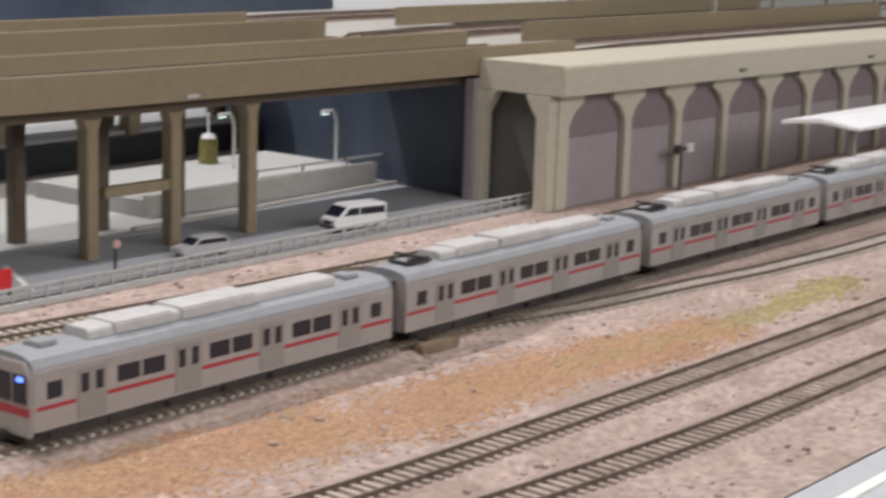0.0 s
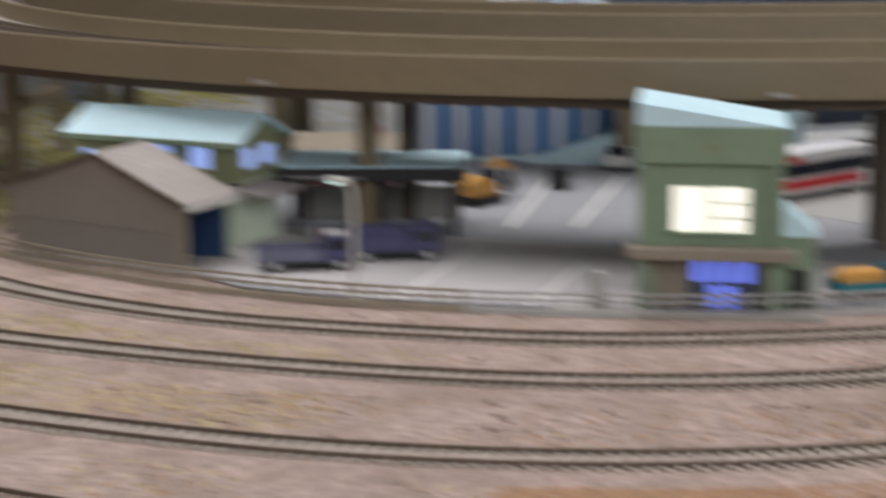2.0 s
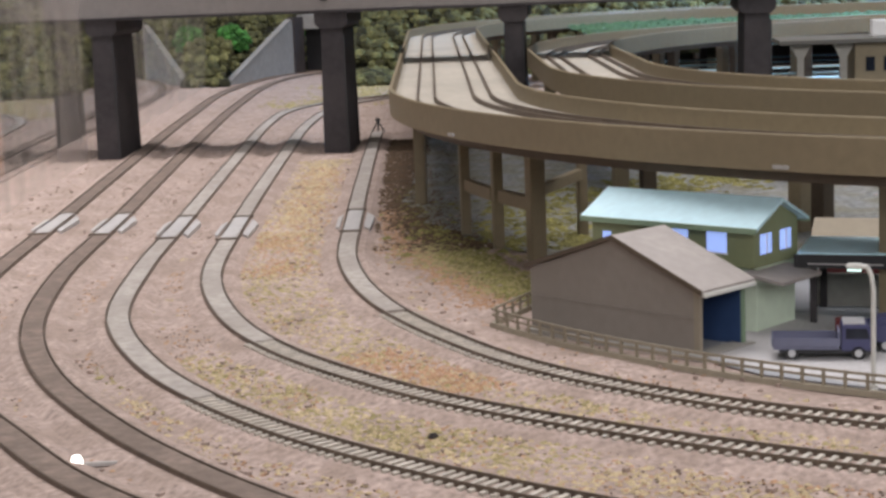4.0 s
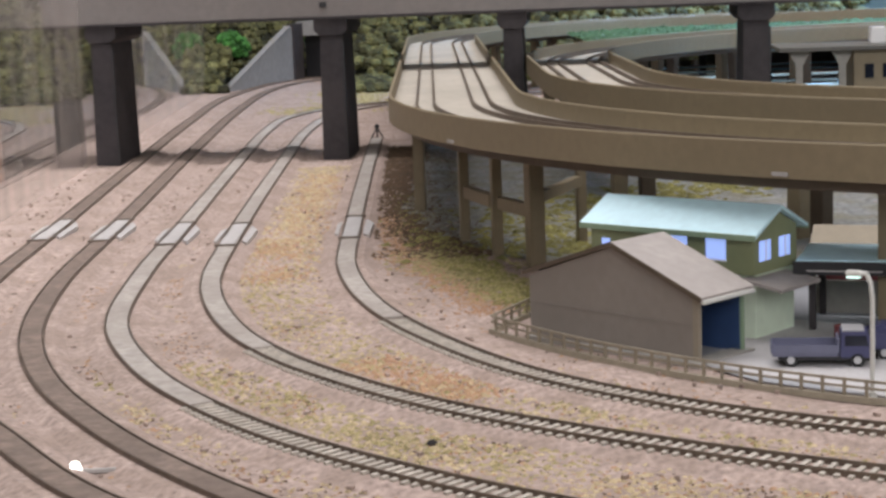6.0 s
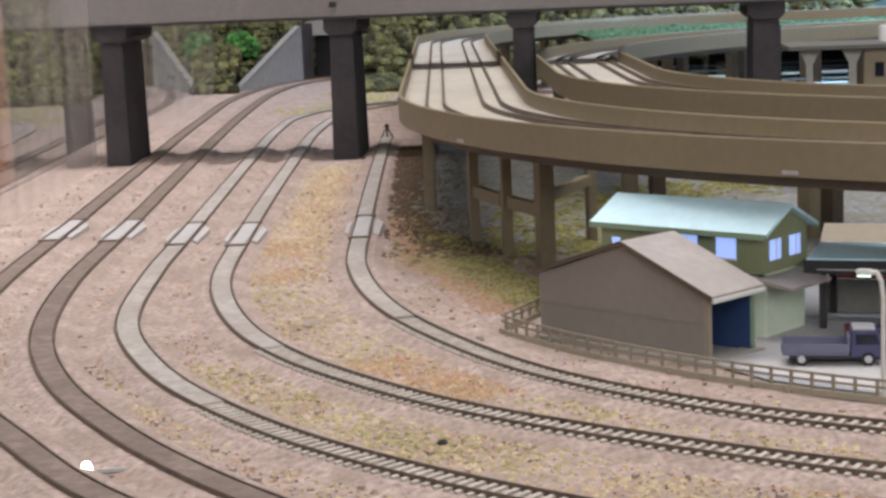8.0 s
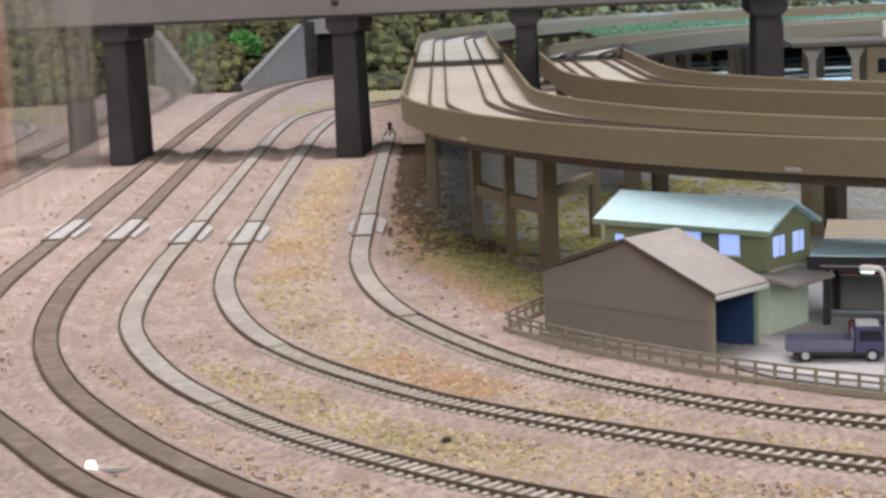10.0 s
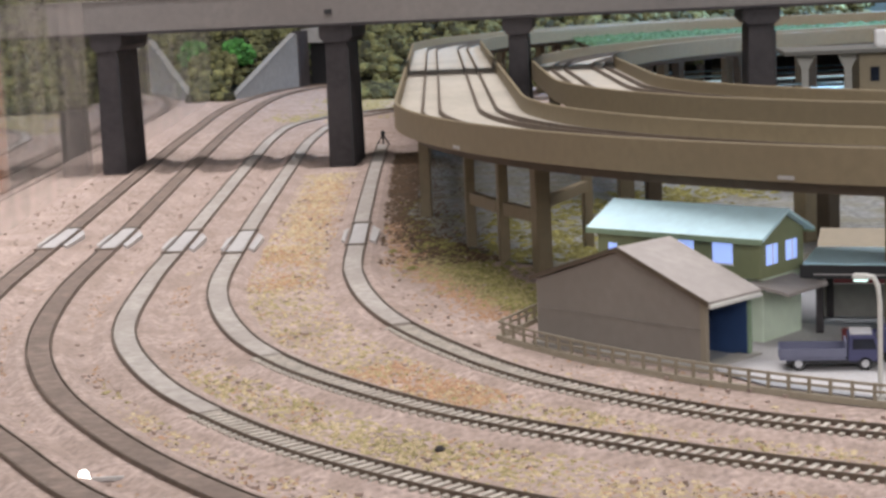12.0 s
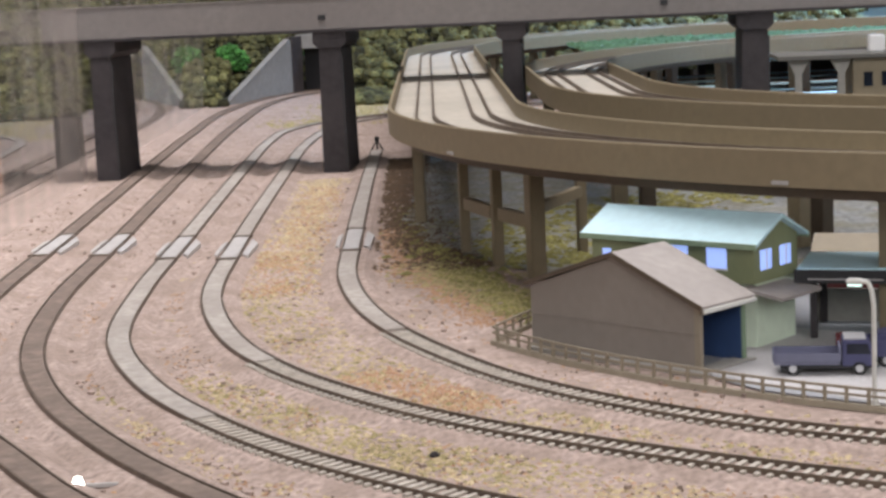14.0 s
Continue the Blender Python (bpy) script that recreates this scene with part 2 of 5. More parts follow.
def thing(name, x=0, y=0, z=0, turn=0, label="", category="", group="", kind=""):
    ob = new(name)
    ob.empty_display_size = 0.005
    ob.matrix_basis = pose(x * MM, y * MM, z * MM, 0, 0, turn)
    return tagged(ob, label, category, group, kind)


def finish(bm, name, material):
    bmesh.ops.recalc_face_normals(bm, faces=bm.faces)
    for v in bm.verts:
        v.co *= MM
    me = bpy.data.meshes.new(name)
    bm.to_mesh(me)
    bm.free()
    me.materials.append(material)
    return me


def part(name, bm, material, parent=None, label="", smooth=False):
    me = finish(bm, name, material)
    if smooth:
        for p in me.polygons:
            p.use_smooth = True
    ob = new(name, me)
    if parent:
        ob.parent = parent
    return tagged(ob, label)


def box(x0, x1, y0, y1, z0, z1, bevel=0.0, bm=None):
    b = bmesh.new()
    vs = [b.verts.new((x, y, z)) for z in (z0, z1) for x, y in ((x0, y0), (x1, y0), (x1, y1), (x0, y1))]
    for f in ((3, 2, 1, 0), (4, 5, 6, 7), (0, 1, 5, 4), (1, 2, 6, 5), (2, 3, 7, 6), (3, 0, 4, 7)):
        b.faces.new([vs[i] for i in f])
    if bevel:
        bmesh.ops.bevel(b, geom=b.edges[:], offset=bevel, segments=2, affect="EDGES")
    return join(b, bm)


def join(b, bm):
    if bm is None:
        return b
    me = bpy.data.meshes.new("tmp")
    b.to_mesh(me)
    b.free()
    bm.from_mesh(me)
    bpy.data.meshes.remove(me)
    return bm


def prism(points, a, b_, axis="y", bevel=0.0, bm=None):
    """A closed outline pushed from a to b_ along an axis. axis y: points are (x, z); x: (y, z); z: (x, y)."""
    b = bmesh.new()

    def at(p, s):
        return {"y": (p[0], s, p[1]), "x": (s, p[0], p[1]), "z": (p[0], p[1], s)}[axis]

    lo = [b.verts.new(at(p, a)) for p in points]
    hi = [b.verts.new(at(p, b_)) for p in points]
    b.faces.new(lo)
    b.faces.new(hi[::-1])
    for i in range(len(points)):
        j = (i + 1) % len(points)
        b.faces.new((lo[i], lo[j], hi[j], hi[i]))
    if bevel:
        bmesh.ops.recalc_face_normals(b, faces=b.faces)
        bmesh.ops.bevel(b, geom=b.edges[:], offset=bevel, segments=2, affect="EDGES")
    return join(b, bm)


def cyl(x, y, z0, z1, r, r2=None, n=12, bm=None, tilt=None):
    b = bmesh.new()
    bmesh.ops.create_cone(b, cap_ends=True, segments=n, radius1=r, radius2=r if r2 is None else r2, depth=z1 - z0)
    m = Matrix.Translation((x, y, (z0 + z1) / 2))
    if tilt:
        m = m @ tilt
    bmesh.ops.transform(b, matrix=m, verts=b.verts)
    return join(b, bm)


def sweep(path, section, bm=None):
    """A closed section [(offset to the left of the way, z)] swept along plan points."""
    b = bmesh.new()
    rings = []
    for i, p in enumerate(path):
        q0, q1 = path[max(0, i - 1)], path[min(len(path) - 1, i + 1)]
        d = Vector((q1[0] - q0[0], q1[1] - q0[1])).normalized()
        rings.append([b.verts.new((p[0] - d.y * o, p[1] + d.x * o, z)) for o, z in section])
    for r0, r1 in zip(rings, rings[1:]):
        for i in range(len(section)):
            j = (i + 1) % len(section)
            b.faces.new((r0[i], r0[j], r1[j], r1[i]))
    b.faces.new(rings[0])
    b.faces.new(rings[-1][::-1])
    return join(b, bm)


def arc(cx, cy, r, a0, a1, step=6.0):
    n = max(2, int(abs(radians(a1 - a0)) * r / step))
    return [(cx + r * math.cos(radians(a0 + (a1 - a0) * i / n)), cy + r * math.sin(radians(a0 + (a1 - a0) * i / n))) for i in range(n + 1)]


def resample(path, step):
    """Points at even steps along a plan line, each with its heading in radians."""
    out, left = [], 0.0
    for (x0, y0), (x1, y1) in zip(path, path[1:]):
        d = math.hypot(x1 - x0, y1 - y0)
        if d < 1e-6:
            continue
        s = left
        while s < d:
            out.append((x0 + (x1 - x0) * s / d, y0 + (y1 - y0) * s / d, math.atan2(y1 - y0, x1 - x0)))
            s += step
        left = s - d
    return out


def along(path, s):
    for (x0, y0), (x1, y1) in zip(path, path[1:]):
        d = math.hypot(x1 - x0, y1 - y0)
        if s <= d:
            return (x0 + (x1 - x0) * s / d, y0 + (y1 - y0) * s / d)
        s -= d
    return path[-1]


def from_lists(name, verts, faces, material, parent=None):
    me = bpy.data.meshes.new(name)
    me.from_pydata([(x * MM, y * MM, z * MM) for x, y, z in verts], [], faces)
    me.materials.append(material)
    ob = new(name, me)
    if parent:
        ob.parent = parent
    return ob


BOX_FACES = ((3, 2, 1, 0), (4, 5, 6, 7), (0, 1, 5, 4), (1, 2, 6, 5), (2, 3, 7, 6), (3, 0, 4, 7))


def many_boxes(name, places, material, parent, kind="stuff"):
    """Blocks (x, y, z0, z1, half length, half width, heading) in one mesh."""
    verts, faces = [], []
    for x, y, z0, z1, hl, hw, a in places:
        c, s = math.cos(a), math.sin(a)
        k = len(verts)
        for z in (z0, z1):
            for u, v in ((-hl, -hw), (hl, -hw), (hl, hw), (-hl, hw)):
                verts.append((x + u * c - v * s, y + u * s + v * c, z))
        faces += [tuple(k + i for i in f) for f in BOX_FACES]
    ob = from_lists(name, verts, faces, material, parent)
    return tagged(ob, kind=kind)


# ---- the hall and the table ----
RNG = random.Random(4)


def plate(name, x0, x1, y0, y1, z0, z1, material, label, category, kind="structure"):
    ob = part(name, box(x0, x1, y0, y1, z0, z1), material)
    return tagged(ob, label, category, kind=kind)


plate("floor", -3000, 4000, -2500, 5500, -950, -930, M_HALLFLOOR, "brown floor of the exhibition hall", "floor")
plate("ceiling", -3000, 4000, -2500, 5500, 2000, 2040, M_CEIL, "pale plain ceiling of the hall", "ceiling")
plate("wall_north", -3000, 4000, 5500, 5540, -950, 2000, M_HALL, "plain dim brown wall of the hall", "wall")
plate("wall_south", -3000, 4000, -2540, -2500, -950, 2000, M_HALL, "plain dim brown wall of the hall", "wall")
plate("wall_west", -3040, -3000, -2500, 5500, -950, 2000, M_HALL, "plain dim brown wall of the hall", "wall")
plate("wall_east", 4000, 4040, -2500, 5500, -950, 2000, M_HALL, "plain dim brown wall of the hall", "wall")


def layout_ground():
    """The scenic board: one sheet with a finely uneven surface."""
    xs = [-300 + 20 * i for i in range(146)]
    ys = [176 + 20 * i for i in range(150)]
    verts, faces = [], []
    for y in ys:
        for x in xs:
            verts.append((x, y, -1.2 + 0.5 * noise.noise(Vector((x * 0.03, y * 0.03, 0)))))
    w = len(xs)
    for j in range(len(ys) - 1):
        for i in range(w - 1):
            k = j * w + i
            faces.append((k, k + 1, k + w + 1, k + w))
    ob = from_lists("ground", verts, faces, M_SAND)
    for p in ob.data.polygons:
        p.use_smooth = True
    return tagged(ob, "pinkish sand ballast ground of the model railway", "ground", kind="structure")


layout_ground()
plate("table", -300, 2600, 178, 3160, -60, -2.5, M_CONC, "thick board that carries the model railway", "table")
plate("table_edge", -300, 2600, 140, 175, -60, -1.0, M_BOARD, "smooth grey edge strip of the railway table", "edge")
plate("edge_trim", -300, 2600, 163, 166, -0.98, -0.3, M_LINE, "thin white line along the table edge", "trim")


def patch(name, outline, z, material, label, category="turf", kind="stuff", rough=4.0, seed=1):
    """A thin sheet with a ragged outline that lies on the ground."""
    r = random.Random(seed)
    pts = []
    n = len(outline)
    for i in range(n):
        (x0, y0), (x1, y1) = outline[i], outline[(i + 1) % n]
        d = math.hypot(x1 - x0, y1 - y0)
        k = max(1, int(d / 6)) if rough else 1
        for j in range(k):
            t = j / k
            pts.append((x0 + (x1 - x0) * t + r.uniform(-rough, rough), y0 + (y1 - y0) * t + r.uniform(-rough, rough)))
    b = bmesh.new()
    f = b.faces.new([b.verts.new((x, y, z)) for x, y in pts])
    if f.normal.z < 0:
        f.normal_flip()
    res = bmesh.ops.triangulate(b, faces=b.faces[:])
    ext = bmesh.ops.extrude_face_region(b, geom=b.faces[:])
    for v in ext["geom"]:
        if isinstance(v, bmesh.types.BMVert):
            v.co.z += 0.5
    ob = part(name, b, material)
    return tagged(ob, label, category, kind=kind)


def scatter(name, n, spot, size, material, label, seed, z=-1.0, category="turf"):
    """Thousands of small tufts of foam; spot(rng) gives a plan point."""
    rng = random.Random(seed)
    verts, faces = [], []
    for _ in range(n):
        x, y = spot(rng)
        s, a = size * rng.uniform(0.5, 1.4), rng.uniform(0, 6.28)
        k = len(verts)
        for q in range(4):
            r = s * rng.uniform(0.7, 1.2)
            verts.append((x + r * math.cos(a + q * 1.571), y + r * math.sin(a + q * 1.571), z - 0.2))
        verts.append((x + rng.uniform(-s, s) * 0.4, y + rng.uniform(-s, s) * 0.4, z + s * rng.uniform(0.15, 0.5)))
        faces += [(k + q, k + (q + 1) % 4, k + 4) for q in range(4)]
    ob = from_lists(name, verts, faces, material)
    return tagged(ob, label, category, kind="stuff")


def in_band(points, half):
    """Spots spread about a plan line, thinning out to both sides."""
    even = resample(points, 3.0)

    def spot(rng):
        x, y, a = rng.choice(even)
        o = rng.gauss(0, half * 0.55)
        if noise.noise(Vector((x * 0.025, y * 0.025, 5))) < -0.15:
            o *= 1.6
        return x - math.sin(a) * o + rng.uniform(-8, 8), y + math.cos(a) * o + rng.uniform(-2, 2)
    return spot


def in_ring(cx, cy, r0, r1, a0, a1):
    def spot(rng):
        for _ in range(20):
            a, r = radians(rng.uniform(a0, a1)), rng.gauss((r0 + r1) / 2, (r1 - r0) * 0.3)
            x, y = cx + r * math.cos(a), cy + r * math.sin(a)
            if noise.noise(Vector((x * 0.02, y * 0.02, 9))) > -0.1:
                break
        return x, y
    return spot


# turf
ORANGE_LINE = [(120, 334), (165, 316), (215, 303), (260, 297), (330, 286), (420, 279), (500, 271), (600, 276)]
scatter("turf", 20000, in_band(ORANGE_LINE[:7], 15), 1.0, M_ORANGE, "orange-brown scatter turf between the tracks", 2)
scatter("turf", 2500, in_band(ORANGE_LINE[5:], 6), 1.0, M_OLIVEPALE, "yellow-green scatter turf between the tracks", 21)
scatter("turf", 1200, in_ring(330, 790, 470, 520, 205, 268), 1.0, M_STRAW, "straw-coloured scatter turf along the curve", 3)
scatter("turf", 2500, in_ring(330, 790, 485, 515, 245, 268), 1.2, M_ORANGE, "orange scatter turf along the curve", 31)
GAP_A = [(-78, 890), (-76, 760), (-56, 660), (-28, 592), (14, 540), (72, 492), (130, 455)]
GAP_B = [(-120, 800), (-112, 690), (-92, 600), (-66, 545), (-26, 497), (30, 444), (90, 405)]
scatter("turf", 2300, in_band(GAP_A, 24), 1.1, M_STRAW, "straw scatter turf between curved tracks", 4)
scatter("turf", 700, in_band(GAP_A[:2], 14), 1.2, M_ORANGE, "orange scatter turf between curved tracks", 5)
scatter("turf", 700, in_band(GAP_A[3:5], 14), 1.2, M_ORANGE, "orange scatter turf between curved tracks", 52)
scatter("turf", 1000, in_band(GAP_A, 18), 1.2, M_OLIVEPALE, "yellow-green scatter turf between curved tracks", 51)
scatter("turf", 1500, in_band(GAP_B[2:], 20), 1.1, M_STRAW, "straw scatter turf between the outer curves", 53)
scatter("turf", 900, in_band(GAP_B[2:6], 14), 1.2, M_OLIVEPALE, "yellow-green scatter turf between the outer curves", 54)
scatter("turf", 1900, in_band([(-76, 880), (-76, 1230)], 12), 1.2, M_STRAW, "straw-coloured scatter turf beside the straight tracks", 6)
scatter("turf", 700, in_band([(-72, 900), (-74, 1180)], 9), 1.2, M_ORANGE, "orange scatter turf beside the straight tracks", 61)
scatter("turf", 5200, in_band([(-12, 1050), (-4, 880), (14, 780), (36, 690), (58, 650)], 7), 1.5, M_OLIVE, "olive green turf bank under the viaduct", 7)
scatter("turf", 2600, in_band([(-24, 960), (-14, 820), (8, 730), (22, 670)], 7), 1.0, M_ORANGE, "orange scatter turf beside the inner track", 8)
scatter("turf", 2400, in_band([(-4, 830), (14, 757), (34, 700)], 12), 1.4, M_OLIVEPALE, "yellow-green turf bank beside the shed", 81)
scatter("turf", 1600, in_band([(-120, 1700), (-70, 1850), (-90, 2050)], 40), 2.4, M_OLIVEPALE, "yellow-green scatter turf below the hillside", 10)
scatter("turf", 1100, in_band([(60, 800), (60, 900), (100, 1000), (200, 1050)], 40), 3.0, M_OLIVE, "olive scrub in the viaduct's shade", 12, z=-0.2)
# dark scatter paints the viaduct's shade onto the littered bank
scatter("turf", 6500, in_band([(-18, 1350), (-16, 1200), (-12, 1000), (0, 880), (14, 810)], 16), 2.2, M_LITTERSHADE, "leaf litter with the viaduct's shade in its dark brown colour", 71)
scatter("turf", 4500, in_ring(330, 790, 360, 560, 180, 262), 0.8, M_ORANGE, "thin orange dust scattered over the ballast", 72)
scatter("turf", 4500, in_ring(330, 790, 360, 580, 180, 262), 0.5, M_LITTERSHADE, "dark crumbs scattered over the ballast", 73)
scatter("turf", 3000, lambda r: (r.uniform(200, 650), r.uniform(185, 440)), 0.5, M_LITTERSHADE, "dark crumbs scattered between the tracks", 74)
scatter("turf", 3000, lambda r: (r.uniform(-250, -20), r.uniform(850, 1900)), 0.6, M_LITTERSHADE, "dark crumbs scattered along the straight tracks", 75)
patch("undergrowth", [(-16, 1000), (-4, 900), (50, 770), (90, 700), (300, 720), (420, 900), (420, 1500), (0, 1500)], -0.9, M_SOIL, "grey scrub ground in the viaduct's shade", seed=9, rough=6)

# car park and road
LOT = [(88, 560)] + arc(326, 794, 340, 228, 266, 12) + [(600, 454), (646, 460), (660, 1000), (330, 900), (180, 720), (120, 690), (60, 690)]
patch("car_park", LOT, -0.75, M_LOT, "grey asphalt car park and road beside the tracks", "car park", "structure", 0)
patch("yard", [(86, 566), (132, 514), (215, 472), (335, 452), (345, 478), (270, 530), (190, 590), (120, 640), (104, 612)], -0.6, M_YARD, "pale concrete yard in front of the shed", "pavement", "structure", 0)
patch("apron", [(318, 600), (345, 545), (415, 518), (485, 513), (500, 536), (660, 540), (900, 560), (900, 860), (380, 860)], -0.55, M_APRON, "pale concrete apron behind the viaduct", "pavement", "structure", 0)

# ---- tracks ----
RAIL_TOP = 2.3


def rail_section(o):
    return [(o - 0.36, -1.0), (o + 0.36, -1.0), (o + 0.26, RAIL_TOP), (o - 0.26, RAIL_TOP)]


def track(label, tie_path, slab_path, sleeper, slab, rail=M_RAIL, z=0.0, name="track"):
    """Rails on visible sleepers along tie_path, going on over a filled-in slab along slab_path."""
    t = thing(name, 0, 0, z, label=label, category="track", group="layout tracks")
    path = tie_path + slab_path[1:] if slab_path else tie_path
    for o in (-4.5, 4.5):
        part("rail", sweep(path, rail_section(o)), rail, t)
    if len(tie_path) > 1:
        part("ballast_shoulder", sweep(tie_path, [(-14, -1.3), (14, -1.3), (8.8, 0.55), (-8.8, 0.55)]), M_SAND, t)
        spots = resample(tie_path, 3.7)
        rest, near = spots[:-280], spots[-280:]
        if rest:
            many_boxes("sleeper_row", [(x, y, -0.6, 1.35, 0.72, 7.0, a) for x, y, a in rest], sleeper, t)
        me = finish(box(-0.72, 0.72, -7.0, 7.0, -0.8, 1.35), "sleeper", sleeper)
        for x, y, a in near:
            ob = new("sleeper", me)
            ob.parent = t
            ob.matrix_basis = pose((x + RNG.uniform(-0.2, 0.2)) * MM, (y + RNG.uniform(-0.2, 0.2)) * MM, 0, 0, 0, math.degrees(a) + RNG.uniform(-1.5, 1.5))
    if slab_path:
        part("ballast_shoulder", sweep(slab_path, [(-13, -1.3), (13, -1.3), (8.2, 0.75), (-8.2, 0.75)]), M_SAND, t)
        part("slab", sweep(slab_path, [(-3.9, -1.0), (3.9, -1.0), (3.9, 1.9), (-3.9, 1.9)]), slab, t)
    return t


def plan_line(knots, step=6.0):
    """A smooth plan line through a few knots."""
    ext = [tuple(2 * a - b for a, b in zip(knots[0], knots[1]))] + knots + [tuple(2 * a - b for a, b in zip(knots[-1], knots[-2]))]
    out = []
    for p0, p1, p2, p3 in zip(ext, ext[1:], ext[2:], ext[3:]):
        d = [max(1e-3, math.dist(a, b) ** 0.5) for a, b in ((p0, p1), (p1, p2), (p2, p3))]
        n = max(1, int(math.dist(p1, p2) / step))
        for i in range(n):
            u = i / n
            q = []
            for c in (0, 1):
                m1 = (p2[c] - p1[c]) + d[1] * ((p1[c] - p0[c]) / d[0] - (p2[c] - p0[c]) / (d[0] + d[1]))
                m2 = (p2[c] - p1[c]) + d[1] * ((p3[c] - p2[c]) / d[2] - (p3[c] - p1[c]) / (d[1] + d[2]))
                a, b = 2 * (p1[c] - p2[c]) + m1 + m2, -3 * (p1[c] - p2[c]) - 2 * m1 - m2
                q.append(((a * u + b) * u + m1) * u + p1[c])
            out.append(tuple(q))
    return out + [knots[-1]]


def tied(line, x_split):
    """The line in two: with sleepers as far as x_split, then on a slab."""
    k = next(i for i, p in enumerate(line) if p[0] < x_split)
    return line[:k + 1], line[k:]


def smooth_line(pts, rounds=3):
    """Corner cutting; the first stretch stays straight."""
    for _ in range(rounds):
        out = [pts[0]]
        for (x0, y0), (x1, y1) in zip(pts, pts[1:]):
            out += [(x0 * 0.75 + x1 * 0.25, y0 * 0.75 + y1 * 0.25), (x0 * 0.25 + x1 * 0.75, y0 * 0.25 + y1 * 0.75)]
        pts = out + [pts[-1]]
    return pts


T1 = tied(plan_line([(1500, 404), (700, 404), (474, 407), (388, 411), (315, 416), (258, 422), (183, 440), (122, 471), (75, 504), (30, 554), (-1, 613), (-25, 682), (-41, 778), (-44, 903), (-46, 1150), (-46, 1405)]), -18)
T2 = tied(plan_line([(1500, 376), (700, 376), (530, 376), (399, 377), (294, 380), (217, 388), (162, 404), (109, 431), (50, 472), (-1, 517), (-37, 564), (-58, 600), (-78, 650), (-98, 745), (-104, 893), (-108, 1275), (-108, 1480), (-99, 1622), (-82, 1705), (-30, 1785), (60, 1825), (300, 1845)]), -62)
T3 = tied(plan_line([(1500, 331), (700, 331), (470, 330), (307, 327), (247, 328), (190, 334), (138, 348), (85, 373), (40, 404), (-4, 441), (-46, 487), (-81, 542), (-102, 588), (-124, 664), (-133, 780), (-135, 903), (-142, 1343), (-143, 1524), (-136, 1645), (-108, 1728), (-50, 1800), (40, 1850), (300, 1880)]), -72)
T4 = tied(plan_line([(1200, 242), (557, 242), (400, 243), (284, 246), (225, 253), (150, 274), (80, 310), (20, 355), (-25, 398), (-55, 434), (-76, 464), (-97, 499), (-129, 566), (-153, 647), (-167, 760), (-172, 925), (-185, 1333), (-194, 1745), (-189, 2051), (-165, 2190), (-110, 2300)]), 10)
T5 = tied(plan_line([(1200, 210), (485, 210), (361, 212), (260, 223), (170, 248), (80, 288), (0, 340), (-60, 399), (-97, 444), (-126, 494), (-156, 552), (-182, 636), (-198, 750), (-205, 935), (-218, 1323), (-227, 1650), (-227, 1982), (-184, 2238), (-120, 2340)]), 10)
track("innermost curved track with pale slab and dark rails", *T1, M_SLEEPER, M_SLAB)
track("curved track with beige sleepers and pale slab", *T2, M_SLEEPER, M_SLAB)
track("curved track with pale slab that carries the silver train", *T3, M_SLEEPER, M_SLAB)
track("outer curved track with dark weathered bed", *T4, M_SLEEPERDARK, M_SLABDARK)
track("outermost curved track with dark weathered bed", *T5, M_SLEEPERDARK, M_SLABDARK)

# diverging tracks of the turnouts
S_BRANCH = [(424, 329), (450, 321), (480, 314), (535, 308), (580, 302), (640, 298), (900, 296), (1400, 296)]
track("diverging siding track in front of the silver train", S_BRANCH, None, M_SLEEPER, None)
track("crossover track between the two inner tracks", [(352, 378), (400, 381), (450, 388), (500, 397), (545, 403), (590, 405)], None, M_SLEEPERDARK, None, M_RAILBROWN)
track("crossing track of the scissors crossover", [(420, 409), (460, 404), (505, 393), (550, 381), (590, 376)], None, M_SLEEPERDARK, None, M_RAILBROWN)


def turnout_bed(x0, x1, y, label):
    t = thing("turnout", 0, 0, 0, label=label, category="turnout", group="turnouts")
    part("bed", prism([(x0, y - 8), (x1, y - 9), (x1, y + 10), (x0 + (x1 - x0) * 0.5, y + 8.5), (x0, y + 7)], -1.0, 1.25, "z"), M_TURNOUT, t)
    part("switch_motor", box(x0 + 4, x0 + 22, y - 13, y - 8.6, -1.0, 2.2, 0.5), M_TURNOUT, t, "rust-brown switch machine cover")
    part("tie_bar", box(x0 + 12, x0 + 14, y - 9, y + 9, 1.3, 2.0, 0.2), M_RAIL, t)
    part("point_blade", prism([(x0 + 12, y - 3.6), (x0 + 60, y - 2.2), (x0 + 60, y - 1.6), (x0 + 12, y - 3.2)], 1.26, 2.9, "z"), M_RAILBROWN, t)
    part("point_blade", prism([(x0 + 12, y + 3.6), (x0 + 60, y + 5.6), (x0 + 60, y + 6.2), (x0 + 12, y + 3.9)], 1.26, 2.9, "z"), M_RAILBROWN, t)
    return t


turnout_bed(348, 430, 378.5, "weathered brown turnout on the second track")
turnout_bed(394, 476, 328.5, "weathered brown turnout ahead of the train track")
turnout_bed(470, 545, 392, "rusty scissors crossing between two tracks")

